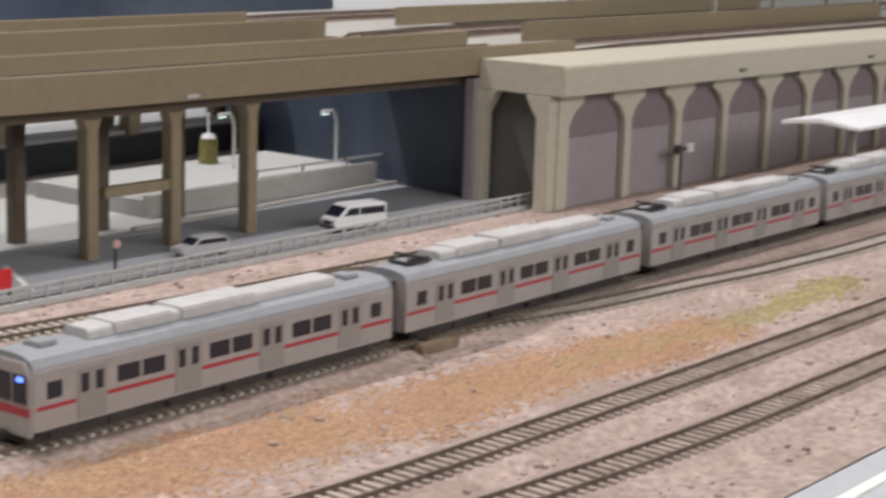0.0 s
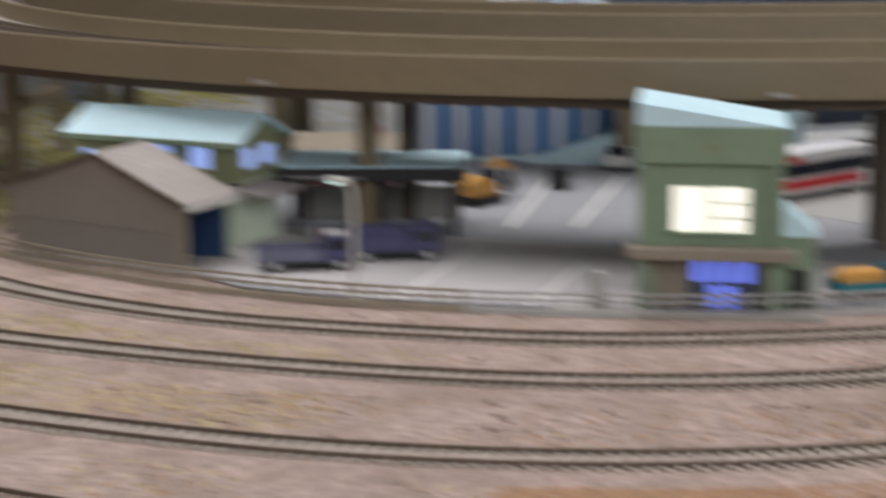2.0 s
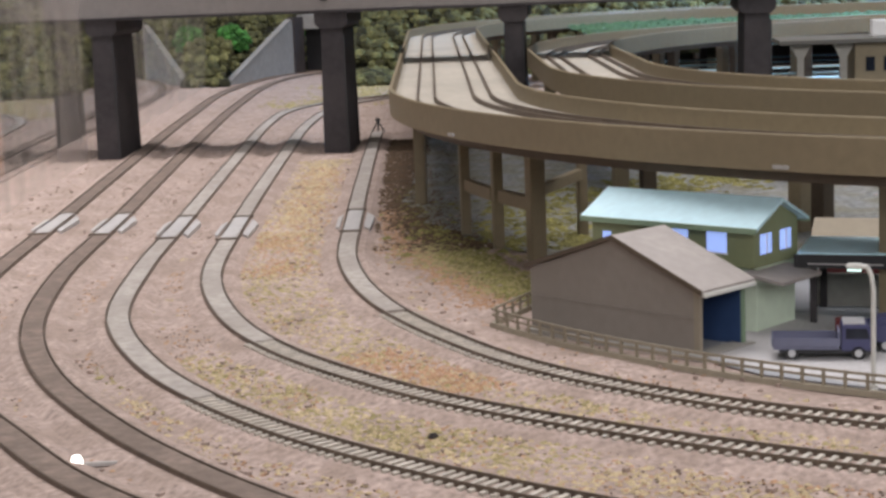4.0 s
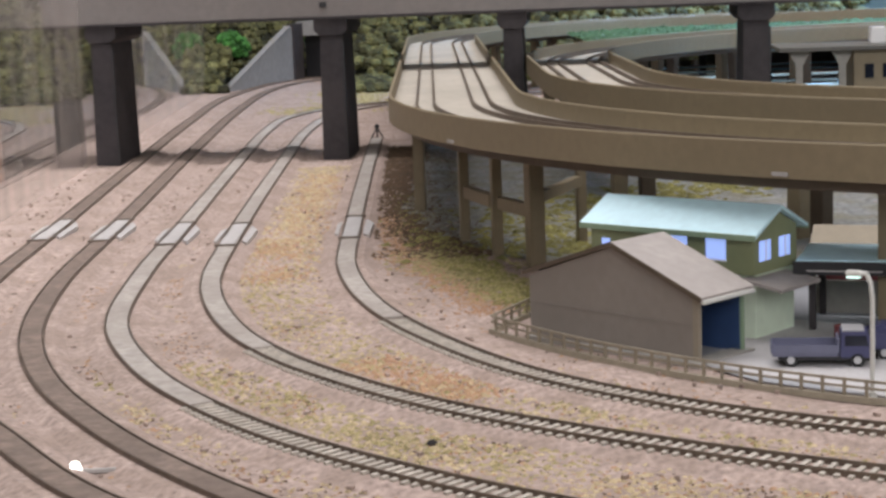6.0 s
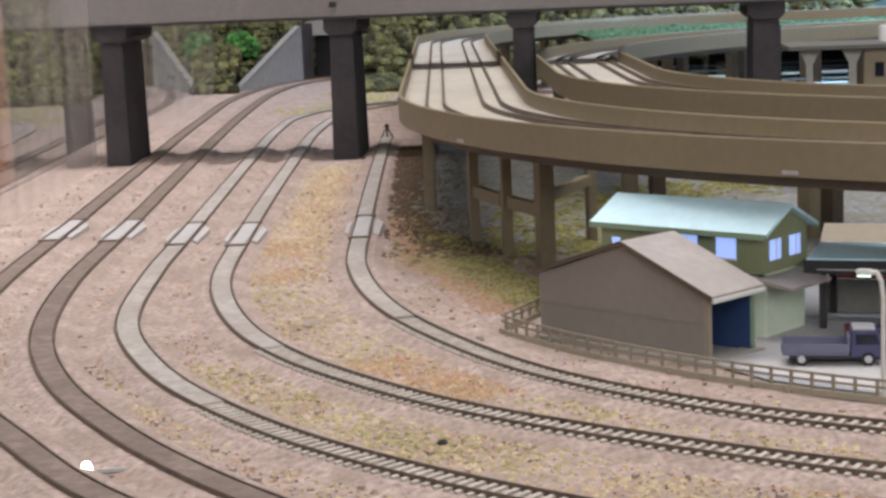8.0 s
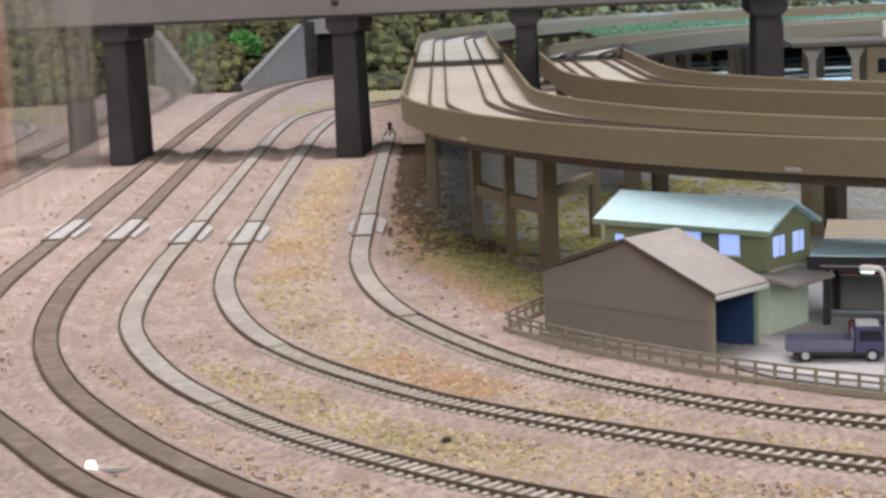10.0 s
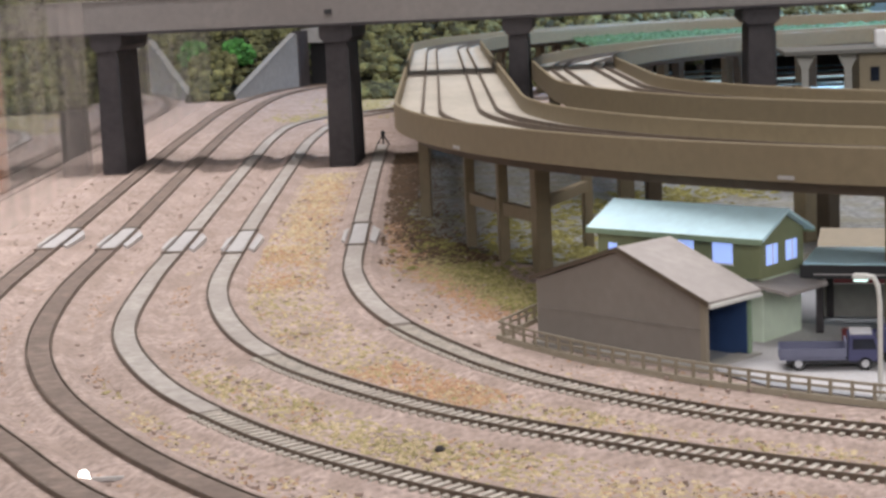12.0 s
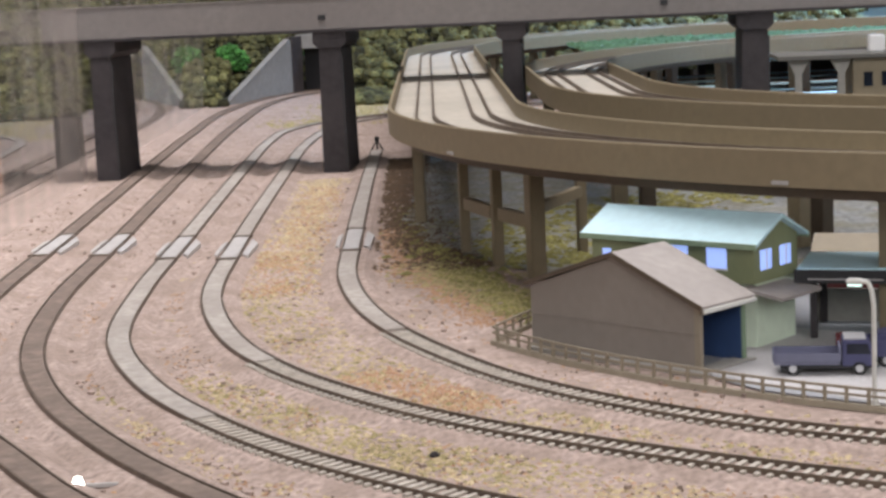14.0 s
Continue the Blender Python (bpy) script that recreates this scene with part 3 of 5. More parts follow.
# joint plates where two boards meet
for x, y in ((-44, 903), (-104, 893), (-135, 903), (-172, 925), (-205, 935)):
    t = thing("joint_plate", x, y, 0, label="white plate with side blocks on the track joint", category="track joint", group="joint plates")
    part("plate", box(-3.8, 3.8, -36, 38, 1.6, 2.2, 0.2), M_PAD, t)
    part("side_block", prism([(6.2, -22), (9.6, -30), (10.5, 14), (6.2, 30)], -1.0, 1.9, "z"), M_PAD, t)
    part("side_block", prism([(-6.2, -24), (-8.2, -18), (-8.4, 14), (-6.2, 24)], -1.0, 1.8, "z"), M_PAD, t)
    part("bar", box(-5.4, 5.4, 38.4, 41.5, 1.7, 2.6), M_RAIL, t)
    part("bar", box(-5.4, 5.4, -39.5, -36.4, 1.7, 2.6), M_RAIL, t)

t = thing("buffer_stop", -46, 1425, 0, label="small black buffer stop at the track end", category="buffer stop")
t.matrix_basis = t.matrix_basis @ Matrix.Diagonal((0.62, 0.62, 0.62, 1))
part("post", cyl(0, 0, -1, 17, 1.3, 1.0, 8), M_BLACK, t)
part("head", box(-3, 3, -2, 2, 12, 17, 0.8), M_BLACK, t)
part("strut", prism([(-9, -1), (-7, -1), (1, 13), (-1, 13)], -1, 1, "y"), M_BLACK, t)
part("strut", prism([(9, -1), (7, -1), (-1, 13), (1, 13)], -1, 1, "y"), M_BLACK, t)

# ---- viaducts ----


def u_line(x_left, cx, cy0, cy1, right):
    """Plan line of a U-shaped viaduct's outer edge."""
    r0 = r1 = cx - x_left
    front = 712.0
    p = [(front - (front - cx) * i / 12, cy0 - r0) for i in range(12)] + arc(cx, cy0, r0, 270, 180, 8)
    return p + arc(cx, cy1, r1, 180, 90, 12) + [(right, cy1 + r1)]


def viaduct(label, x_left, cx, cy0, cy1, width, z0, tracks=(19, 48), right=1250):
    t = thing("viaduct", label=label, category="viaduct", group="viaducts")
    line = u_line(x_left, cx, cy0, cy1, right)
    w = -1
    part("deck", sweep(line, [(w * 2, z0 + 1), (w * (width - 2), z0 + 1), (w * (width - 2), z0 + 5), (w * 2, z0 + 5)]), M_VIADECK, t, "pale concrete deck")
    for a, b in ((0, 2), (width - 2, width)):
        part("parapet", sweep(line, [(w * a, z0), (w * b, z0), (w * b, z0 + 12.3), (w * (b - 0.3), z0 + 12.8), (w * (a + 0.3), z0 + 12.8), (w * a, z0 + 12.3)]), M_VIA, t, "tan parapet wall")
    # underside shade is in the beam's darker colour
    part("soffit_beam", sweep(line, [(w * 8, z0 - 4.5), (w * (width - 8), z0 - 4.5), (w * (width - 8), z0 + 1), (w * 8, z0 + 1)]), M_BROWNSHADED, t)
    for c in tracks:
        for o in (-4.5, 4.5):
            part("rail", sweep(line, [(w * (c + o - 0.6), z0 + 5), (w * (c + o + 0.6), z0 + 5), (w * (c + o + 0.5), z0 + 7.3), (w * (c + o - 0.5), z0 + 7.3)]), M_RAIL, t)
    return t


viaduct("long tan double-track viaduct with solid parapets, curving back", -23, 418, 918, 1694, 67, 56.5)
viaduct("inner tan double-track viaduct with solid parapets, curving back", 67, 482, 1053, 1250, 61, 56.5)

# white tags on the parapet of the outer viaduct
for x, y, a in ((459, 477, 0), (264, 499, 0), (115, 594, 0), (15, 761, 0)):
    d = Vector((x - 418, y - 918)).normalized() if x < 418 else Vector((0, -1))
    px, py = (418 + d.x * 441.6, 918 + d.y * 441.6) if x < 418 else (x, 476.4)
    t = thing("parapet_tag", px, py, 58, math.degrees(math.atan2(d.y, d.x)) + 90, label="small white cable clip on the tan parapet", category="clip", group="parapet clips")
    part("plate", box(-3.2, 3.2, -0.3, 0.7, -0.7, 0.7, 0.25), M_PAD, t)


def bent(x, y, turn, depth, top=55.5, w=9, label="brown viaduct pier with two legs and a cap beam"):
    """A pier: two square legs, the rear one depth behind in the shade-darkened brown, and flared heads."""
    t = thing("viaduct_pier", x, y, 0, turn, label, "pier", "viaduct piers")
    h = w / 2
    for yy in sorted({0, depth}):
        # front leg in the lit tan, rear leg in the brown with shade painted in
        part("leg", prism([(-h, -1.2), (h, -1.2), (h, top - 8), (h + 2, top - 3.2), (-h - 2, top - 3.2), (-h, top - 8)], yy - h, yy + h, "y", 0.4), M_BROWNSHADED if yy else M_VIA, t)
    part("cap_beam", box(-h - 3, h + 3, -h - 1, depth + h + 1, top - 3.2, top - 3.0 + 0.4), M_BROWNSHADED, t)
    return t


def brace(x0, y0, x1, y1, z0, z1, w=4):
    a = math.atan2(y1 - y0, x1 - x0)
    d = math.hypot(x1 - x0, y1 - y0)
    t = thing("pier_brace", x0, y0, 0, math.degrees(a), "brown horizontal beam between two viaduct piers", "beam", "pier beams")
    part("beam", box(4.6, d - 4.6, -w / 2, w / 2, z0, z1, 0.3), M_VIA, t)
    return t


for x in (420, 461, 502):
    bent(x, 490, 0, 41, 55.5, 5.6)
brace(420, 488, 461, 488, 22, 26)
for a, depth, w in ((256.3, 20, 7), (230, 35, 6.5)):
    d = radians(a)
    bent(418 + 406 * math.cos(d), 918 + 406 * math.sin(d), a + 90, depth, 55.5, w)
# the braced row of slim legs at the end of the curve
LEGS = [(-9, 976), (13.3, 858), (27.5, 812), (43, 775), (69, 840)]
for (x, y), a, w in zip(LEGS, (262, 278, 285, 291, 285), (6, 4.6, 4.6, 7, 4.5)):
    bent(x, y, a, 0, 55.5, w)
brace(*LEGS[1], *LEGS[2], 21, 27)
brace(*LEGS[2], *LEGS[3], 21, 27)
brace(*LEGS[3], *LEGS[4], 27, 32)

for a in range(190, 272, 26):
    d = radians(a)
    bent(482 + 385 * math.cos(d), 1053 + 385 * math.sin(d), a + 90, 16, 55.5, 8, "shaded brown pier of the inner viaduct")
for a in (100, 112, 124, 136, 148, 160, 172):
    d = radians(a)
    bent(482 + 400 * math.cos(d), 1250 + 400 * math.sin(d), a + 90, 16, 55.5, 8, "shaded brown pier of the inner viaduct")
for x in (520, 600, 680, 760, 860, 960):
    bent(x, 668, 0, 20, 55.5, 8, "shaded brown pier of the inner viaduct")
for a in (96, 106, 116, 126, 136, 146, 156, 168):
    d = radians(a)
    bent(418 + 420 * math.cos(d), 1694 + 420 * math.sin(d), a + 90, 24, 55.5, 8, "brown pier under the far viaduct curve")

# ---- girder bridge over the tracks ----
BRIDGE_A, BRIDGE_B = (-262, 1298), (640, 1215)
turn = math.degrees(math.atan2(BRIDGE_B[1] - BRIDGE_A[1], BRIDGE_B[0] - BRIDGE_A[0]))
t = thing("girder_bridge", BRIDGE_A[0], BRIDGE_A[1], 2.5, turn, "grey plate-girder bridge spanning the tracks", "bridge")
L_BRIDGE = 906
part("girder", box(-20, L_BRIDGE, -9, -6, 99, 121, 0.4), M_GIRDER, t)
part("girder", box(-20, L_BRIDGE, 70, 73, 99, 121, 0.4), M_GIRDER, t)
part("deck", box(-20, L_BRIDGE, -5.9, 69.9, 106, 112), M_GIRDER, t)
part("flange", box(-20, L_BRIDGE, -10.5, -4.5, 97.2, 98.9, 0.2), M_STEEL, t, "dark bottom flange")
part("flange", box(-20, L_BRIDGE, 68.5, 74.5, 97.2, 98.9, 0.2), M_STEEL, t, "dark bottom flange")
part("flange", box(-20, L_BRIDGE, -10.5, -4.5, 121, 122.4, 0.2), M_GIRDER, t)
for x in (188, 430, 660):
    part("bracket", box(x - 2.5, x + 2.5, -11.5, -9.2, 106, 109.5, 0.2), M_BLACK, t)
for s in (24, 192, 322, 493):
    p = thing("bridge_pier", BRIDGE_A[0] + math.cos(radians(turn)) * s, BRIDGE_A[1] + math.sin(radians(turn)) * s, 0, turn, "dark grey bridge pier with a wide head", "pier", "bridge piers")
    k = {24: 7.6, 192: 8, 322: 6.6, 493: 9}[s]
    part("shaft", prism([(-k - 1.5, -1.3), (k + 1.5, -1.3), (k, 88), (-k, 88)], -6, 52, "y", 0.5), M_STEEL, p)
    part("edge_strip", box(k - 0.4, k + 0.9, -6.8, -6.1, 2, 84), M_BLACK, p)
    part("head", prism([(-k, 88.1), (k, 88.1), (k + 4, 92), (k + 4, 99.6), (-k - 4, 99.6), (-k - 4, 92)], -8, 70, "y", 0.4), M_STEEL, p)

# ---- cream arcade under the station deck ----


def arcade():
    t = thing("arcade_building", label="cream arcade with shuttered arches under the station deck", category="arcade")
    x0, n, pitch, y = 642, 22, 46.0, 437
    for i in range(n + 1):
        x = x0 + pitch * i + (9 if i else 0)
        w = 6.0 if i else 9.0
        # pillar whose head flares into the arches
        part("pillar", prism([(x, -1.2), (x + w, -1.2), (x + w, 36), (x + w + 4, 42), (x + w + 11, 46), (x + w + 11, 50), (x - 11, 50), (x - 11, 46), (x - 4, 42), (x, 36)] if i else
                             [(x, -1.2), (x + w, -1.2), (x + w, 36), (x + w + 4, 42), (x + w + 11, 46), (x + w + 11, 50), (x, 50)], y, y + 3.2, "y", 0.3), M_CREAM, t)
        if i < n:
            nxt = x0 + pitch * (i + 1) + 9
            part("shutter", box(x + w - 1, nxt + 1, y + 3.4, y + 6, -1.2, 30), M_SHUTTER, t, "mauve-grey shutter panel")
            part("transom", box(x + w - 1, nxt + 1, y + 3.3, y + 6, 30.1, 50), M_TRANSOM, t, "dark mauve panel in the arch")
    part("cornice", prism([(y - 6, 50.2), (y + 40, 50.2), (y + 40, 64), (y - 5, 64), (y - 6, 63)], 636, x0 + pitch * n + 20, "x", 0.4), M_CREAM, t, "cream parapet band")
    # end face towards the road
    part("end_pillar", prism([(y + 36, -1.2), (y + 42, -1.2), (y + 42, 50), (y + 30, 50), (y + 32, 46), (y + 36, 40)], 634.5, 641.5, "x", 0.3), M_CREAM, t)
    part("end_pillar", prism([(y + 0.2, -1.2), (y + 7, -1.2), (y + 7, 40), (y + 11, 46), (y + 13, 50), (y + 0.2, 50)], 634.5, 641.5, "x", 0.3), M_CREAM, t)
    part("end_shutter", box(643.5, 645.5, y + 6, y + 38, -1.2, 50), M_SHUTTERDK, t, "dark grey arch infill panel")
    for k in (150, 300):
        part("spout", box(x0 + k, x0 + k + 6, y - 7.2, y - 6.1, 53.5, 55, 0.2), M_SHUTTERDK, t)
    part("deck", box(713, 1650, y + 40.3, y + 520, 57, 60), M_CONC, t, "grey station deck")
    return t


arcade()
t = thing("station_deck_tracks", 0, 0, 60.2, label="dark tracks on the grey station deck", category="track", group="deck tracks")
for y in (500, 533, 600, 633, 720, 753):
    line = [(716, y - 12), (800, y), (1640, y + 10)]
    for o in (-4.5, 4.5):
        part("rail", sweep(line, [(o - 0.8, 0), (o + 0.8, 0), (o + 0.6, 2.2), (o - 0.6, 2.2)]), M_RAIL, t)
    part("bed", sweep(line, [(-8, -0.15), (8, -0.15), (6.5, 0.8), (-6.5, 0.8)]), M_SLABDARK, t)
for y in (566, 676):
    p = thing("platform", 0, 0, 60.2, label="pale station platform with a blue-lit canopy edge", category="platform", group="station platforms")
    part("slab", box(860, 1640, y - 13, y + 13, -0.1, 6, 0.4), M_APRON, p)
    part("canopy", prism([(y - 15, 30), (y, 33), (y + 15, 30), (y + 15, 31.5), (y, 34.5), (y - 15, 31.5)], 980, 1640, "x"), M_ICE, p)
    for x in range(1000, 1640, 80):
        part("post", box(x, x + 3, y - 1.5, y + 1.5, 6, 32), M_CREAM, p)
for y0, y1, x0 in ((480, 545, 706), (605, 660, 740)):
    p = thing("deck_wall", 0, 0, 0, label="low brown wall segment on the station deck", category="wall", group="deck walls")
    part("wall", box(x0 + 60, x0 + 500, y1, y1 + 3, 61.2, 72, 0.3), M_VIA, p)

t = thing("platform_canopy", 0, 0, 0, label="white canopy roof on a grey post beside the track", category="canopy")
part("roof", prism([(352, 33.5), (372, 35.5), (392, 33.5), (392, 35), (372, 37.5), (352, 35)], 765, 1150, "x"), M_WHITE, t)
for x in (800, 880, 960, 1040):
    part("post", box(x, x + 3, 370, 373, -1.2, 35.6), M_CONC, t)
t = thing("track_signal", 741, 432, 0, label="small dark double signal lamp on the arcade pillar", category="signal")
part("arm", box(-6, 8, -1, 1, 18, 19.2), M_STEEL, t)
part("lamp", cyl(-5, -1, 17, 21, 2, n=10, tilt=None), M_STEEL, t)
part("lamp", cyl(6, -1, 17, 21, 2, n=10), M_LAMP, t)
part("post", cyl(0, 0, -1.2, 18, 0.7, n=8), M_STEEL, t)

# dark blue board under the viaduct's end
t = thing("backing_board", label="curved dark blue board closing the road end", category="board")
part("board", sweep(smooth_line([(760, 800), (690, 690), (664, 600), (648, 540), (640, 483)]), [(0, -1.2), (-2.5, -1.2), (-2.5, 55), (0, 55)]), M_NAVY, t)
part("edge_post", box(632, 640, 476, 481.5, -1.2, 55, 0.3), M_SHUTTER, t, "grey edge post")

# ---- fence along the innermost track ----


def fence(path, label, material, post=7.0, height=6.0):
    t = thing("fence", label=label, category="fence", group="lineside fences")
    part("rail", sweep(path, [(-0.3, height - 0.9), (0.3, height - 0.9), (0.3, height - 0.1), (-0.3, height - 0.1)]), material, t)
    part("rail", sweep(path, [(-0.3, height * 0.5), (0.3, height * 0.5), (0.3, height * 0.5 + 0.7), (-0.3, height * 0.5 + 0.7)]), material, t)
    part("footing", sweep(path, [(-1.2, -1.2), (1.2, -1.2), (0.9, 0.6), (-0.9, 0.6)]), material, t)
    me = finish(box(-0.45, 0.45, -0.45, 0.45, 0.5, height), "post", material)
    for x, y, a in resample(path, post):
        ob = new("post", me)
        ob.parent = t
        ob.matrix_basis = pose(x * MM, y * MM, 0, 0, 0, math.degrees(a))
    return t


FENCE_ARC = arc(326, 794, 347, 207.5, 270, 8)
fence([(36, 668)] + FENCE_ARC[:26], "low tan model fence following the curve beside the shed", M_FENCE)
fence(FENCE_ARC[25:] + [(660, 450)], "low grey model fence along the road", M_FENCEGREY)

# ---- the silver train ----
CAR_L, CAR_W, CAR_PITCH = 133.0, 18.6, 140.0


def train_car(head, label):
    """A car centred on its middle; it faces along +x."""
    t = thing("train_car", label=label, category="train car", group="silver commuter train")
    h, w = CAR_L / 2, CAR_W / 2
    z0, z1 = 7.0, 24.0
    side = [(-w, z0), (w, z0), (w, z1 - 3.5), (w - 0.7, z1 - 1.4), (-w + 0.7, z1 - 1.4), (-w, z1 - 3.5)]
    if head:
        b = bmesh.new()
        prism(side, -h, h - 1.2, "x", bm=b)
    else:
        b = prism(side, -h, h, "x")
    part("body", b, M_SILVER, t)
    roof = [(-w + 0.2, z1 - 1.7), (w - 0.2, z1 - 1.7), (w - 1.6, z1 + 0.1), (w - 4.5, z1 + 1.0), (0, z1 + 1.3), (-w + 4.5, z1 + 1.0), (-w + 1.6, z1 + 0.1)]
    part("roof", prism(roof, -h + 0.3, h - (1.4 if head else 0.3), "x"), M_ROOF, t, "grey ribbed roof")
    unit = [(-4.6, z1 + 1.0), (4.6, z1 + 1.0), (4.4, z1 + 3.0), (3.6, z1 + 3.6), (-3.6, z1 + 3.6), (-4.4, z1 + 3.0)]
    part("roof_unit", prism(unit, -h + 20, h - 22, "x", 0.2), M_UNIT, t, "long white roof cooling duct")
    part("roof_unit", box(-14, 14, -5.4, 5.4, z1 + 0.9, z1 + 4.2, 0.5), M_UNIT, t, "white roof cooling unit")
    part("roof_unit", box(h - 50, h - 30, -5.2, 5.2, z1 + 0.9, z1 + 4.0, 0.5), M_UNIT, t, "white roof cooling unit")
    for x in (-h + 8, h - 14):
        part("roof_vent", box(x, x + 6, -3, 3, z1 + 0.9, z1 + 2.4, 0.4), M_ROOF, t)
    if not head:
        pg = part("pantograph", box(h - 19, h - 7, -4, 4, z1 + 1.6, z1 + 2.3, 0.1), M_UNDER, t, "folded dark pantograph")
        for s in (-3, 3):
            part("arm", box(h - 18, h - 8, s - 0.3, s + 0.3, z1 + 2.35, z1 + 3.0), M_UNDER, pg)
        part("bow", box(h - 13.6, h - 12.4, -6, 6, z1 + 3.05, z1 + 3.7, 0.1), M_UNDER, pg)
    for s in (-1, 1):
        part("skirt_shade", box(-h + 1, h - 3, min(s * (w - 0.9), s * (w - 0.3)), max(s * (w - 0.9), s * (w - 0.3)), 6.2, 7.0), M_UNDER, t)
    part("underfloor", box(-h + 6, h - 6, -6.5, 6.5, 3.6, z0 - 0.1), M_UNDER, t)
    for x in (-30, -12, 8, 28):
        part("equipment_box", box(x, x + 13, -7.8, 7.8, 3.8, 6.9, 0.4), M_UNDER, t)
    for x in (-h + 22, h - 22):
        bg = part("bogie", box(x - 15, x + 15, -7.4, 7.4, 3.6, 6.2, 0.5), M_UNDER, t)
        for dx in (-10, 10):
            wb = bmesh.new()
            for s in (-5.2, 5.2):
                m = Matrix.Rotation(radians(90), 4, "X")
                cyl(x + dx, s, 5.6 - 0.6, 5.6 + 0.6, 2.6, n=14, bm=wb, tilt=m)
            part("wheelset", wb, M_UNDER, bg)
    doors = (-47.5, -15.5, 15.5, 47.5)
    for s in (-1, 1):
        y = s * w
        for x in doors:
            d = part("door", box(x - 4.6, x + 4.6, min(y - 0.3 * s, y + 0.2 * s), max(y - 0.3 * s, y + 0.2 * s), z0 + 0.6, z1 - 4.0), M_DOOR, t)
            for dx in (-2.3, 2.3):
                part("door_window", box(x + dx - 1.2, x + dx + 1.2, min(y, y + 0.32 * s), max(y, y + 0.32 * s), 14.2, 18.8, 0.1), M_WINDOW, d)
        for x in (-31.5, 0, 31.5):
            for dx in (-4.2, 4.2):
                part("window", box(x + dx - 3.7, x + dx + 3.7, min(y - 0.1, y + 0.18 * s), max(y - 0.1, y + 0.18 * s), 14.4, 18.6, 0.12), M_WINDOW, t)
        for x in (-59, 59):
            part("window", box(x - 2.3, x + 2.3, min(y - 0.1, y + 0.18 * s), max(y - 0.1, y + 0.18 * s), 14.4, 18.6, 0.12), M_WINDOW, t)
        edges = [-h + 0.5] + [e for x in doors for e in (x - 4.9, x + 4.9)] + [h - (2.0 if head else 0.5)]
        for a, c in zip(edges[0::2], edges[1::2]):
            part("stripe", box(a, c, min(y - 0.1, y + 0.1 * s), max(y - 0.1, y + 0.1 * s), 12.0, 13.0), M_RED, t, "dark red waist stripe")
        part("gutter", box(-h + 0.5, h - 2, min(y - 0.2, y + 0.3 * s), max(y - 0.2, y + 0.3 * s), z1 - 3.3, z1 - 2.7), M_SILVER, t)
    if head:
        f = part("cab_front", prism([(-w, z0 - 1.2), (w, z0 - 1.2), (w, z1 - 3.5), (w - 2.2, z1 - 0.2), (-w + 2.2, z1 - 0.2), (-w, z1 - 3.5)], h - 1.2, h, "x", 0.3), M_SILVER, t)
        for a, c in ((-8.3, -3.3), (-2.6, 2.6), (3.3, 8.3)):
            part("windscreen", box(h - 0.2, h + 0.25, a, c, 13.8, 20.8, 0.15), M_WINDOW, f)
        part("front_band", box(h - 0.2, h + 0.2, -w + 0.2, w - 0.2, 11.0, 13.0), M_RED, f, "red band across the cab front")
        for a in (-6.2, 6.2):
            part("headlight", box(h - 0.2, h + 0.35, a - 1.4, a + 1.4, 18.9, 20.6, 0.3), M_BLUELIGHT, f, "glowing blue headlight")
        part("skirt", box(h - 5, h - 1, -7.5, 7.5, 3.4, z0 - 1.25, 0.4), M_UNDER, f)
        part("coupler", box(h - 1, h + 2.5, -1.3, 1.3, 4.6, 6.6, 0.3), M_UNDER, f)
    else:
        part("gangway", box(h, h + 3.45, -5, 5, 6.5, 22), M_UNDER, t, "dark rubber gangway")
    part("gangway", box(-h - 3.45, -h, -5, 5, 6.5, 22), M_UNDER, t, "dark rubber gangway")
    return t


TRAIN_LINE = T3[0] + T3[1][1:]
HEAD_AT = 1500 - 254


def car_pose(mid):
    a, b = along(TRAIN_LINE, mid - 44), along(TRAIN_LINE, mid + 44)
    d = math.degrees(math.atan2(b[1] - a[1], b[0] - a[0]))
    return pose((a[0] + b[0]) / 2 * MM, (a[1] + b[1]) / 2 * MM, (RAIL_TOP - 3.0) * MM, 0, 0, d)


lead = train_car(True, "silver train lead car with red stripe and blue headlights")
middle = train_car(False, "silver train car with red stripe and white roof units")
lead.matrix_basis = car_pose(HEAD_AT - CAR_L / 2)
middle.matrix_basis = car_pose(HEAD_AT - CAR_L / 2 - CAR_PITCH)
for i in range(2, 7):
    copy_thing(middle, car_pose(HEAD_AT - CAR_L / 2 - CAR_PITCH * i))
tail_pose = car_pose(HEAD_AT - CAR_L / 2 - CAR_PITCH * 7)
copy_thing(lead, tail_pose @ pose(0, 0, 0, 0, 0, 180))

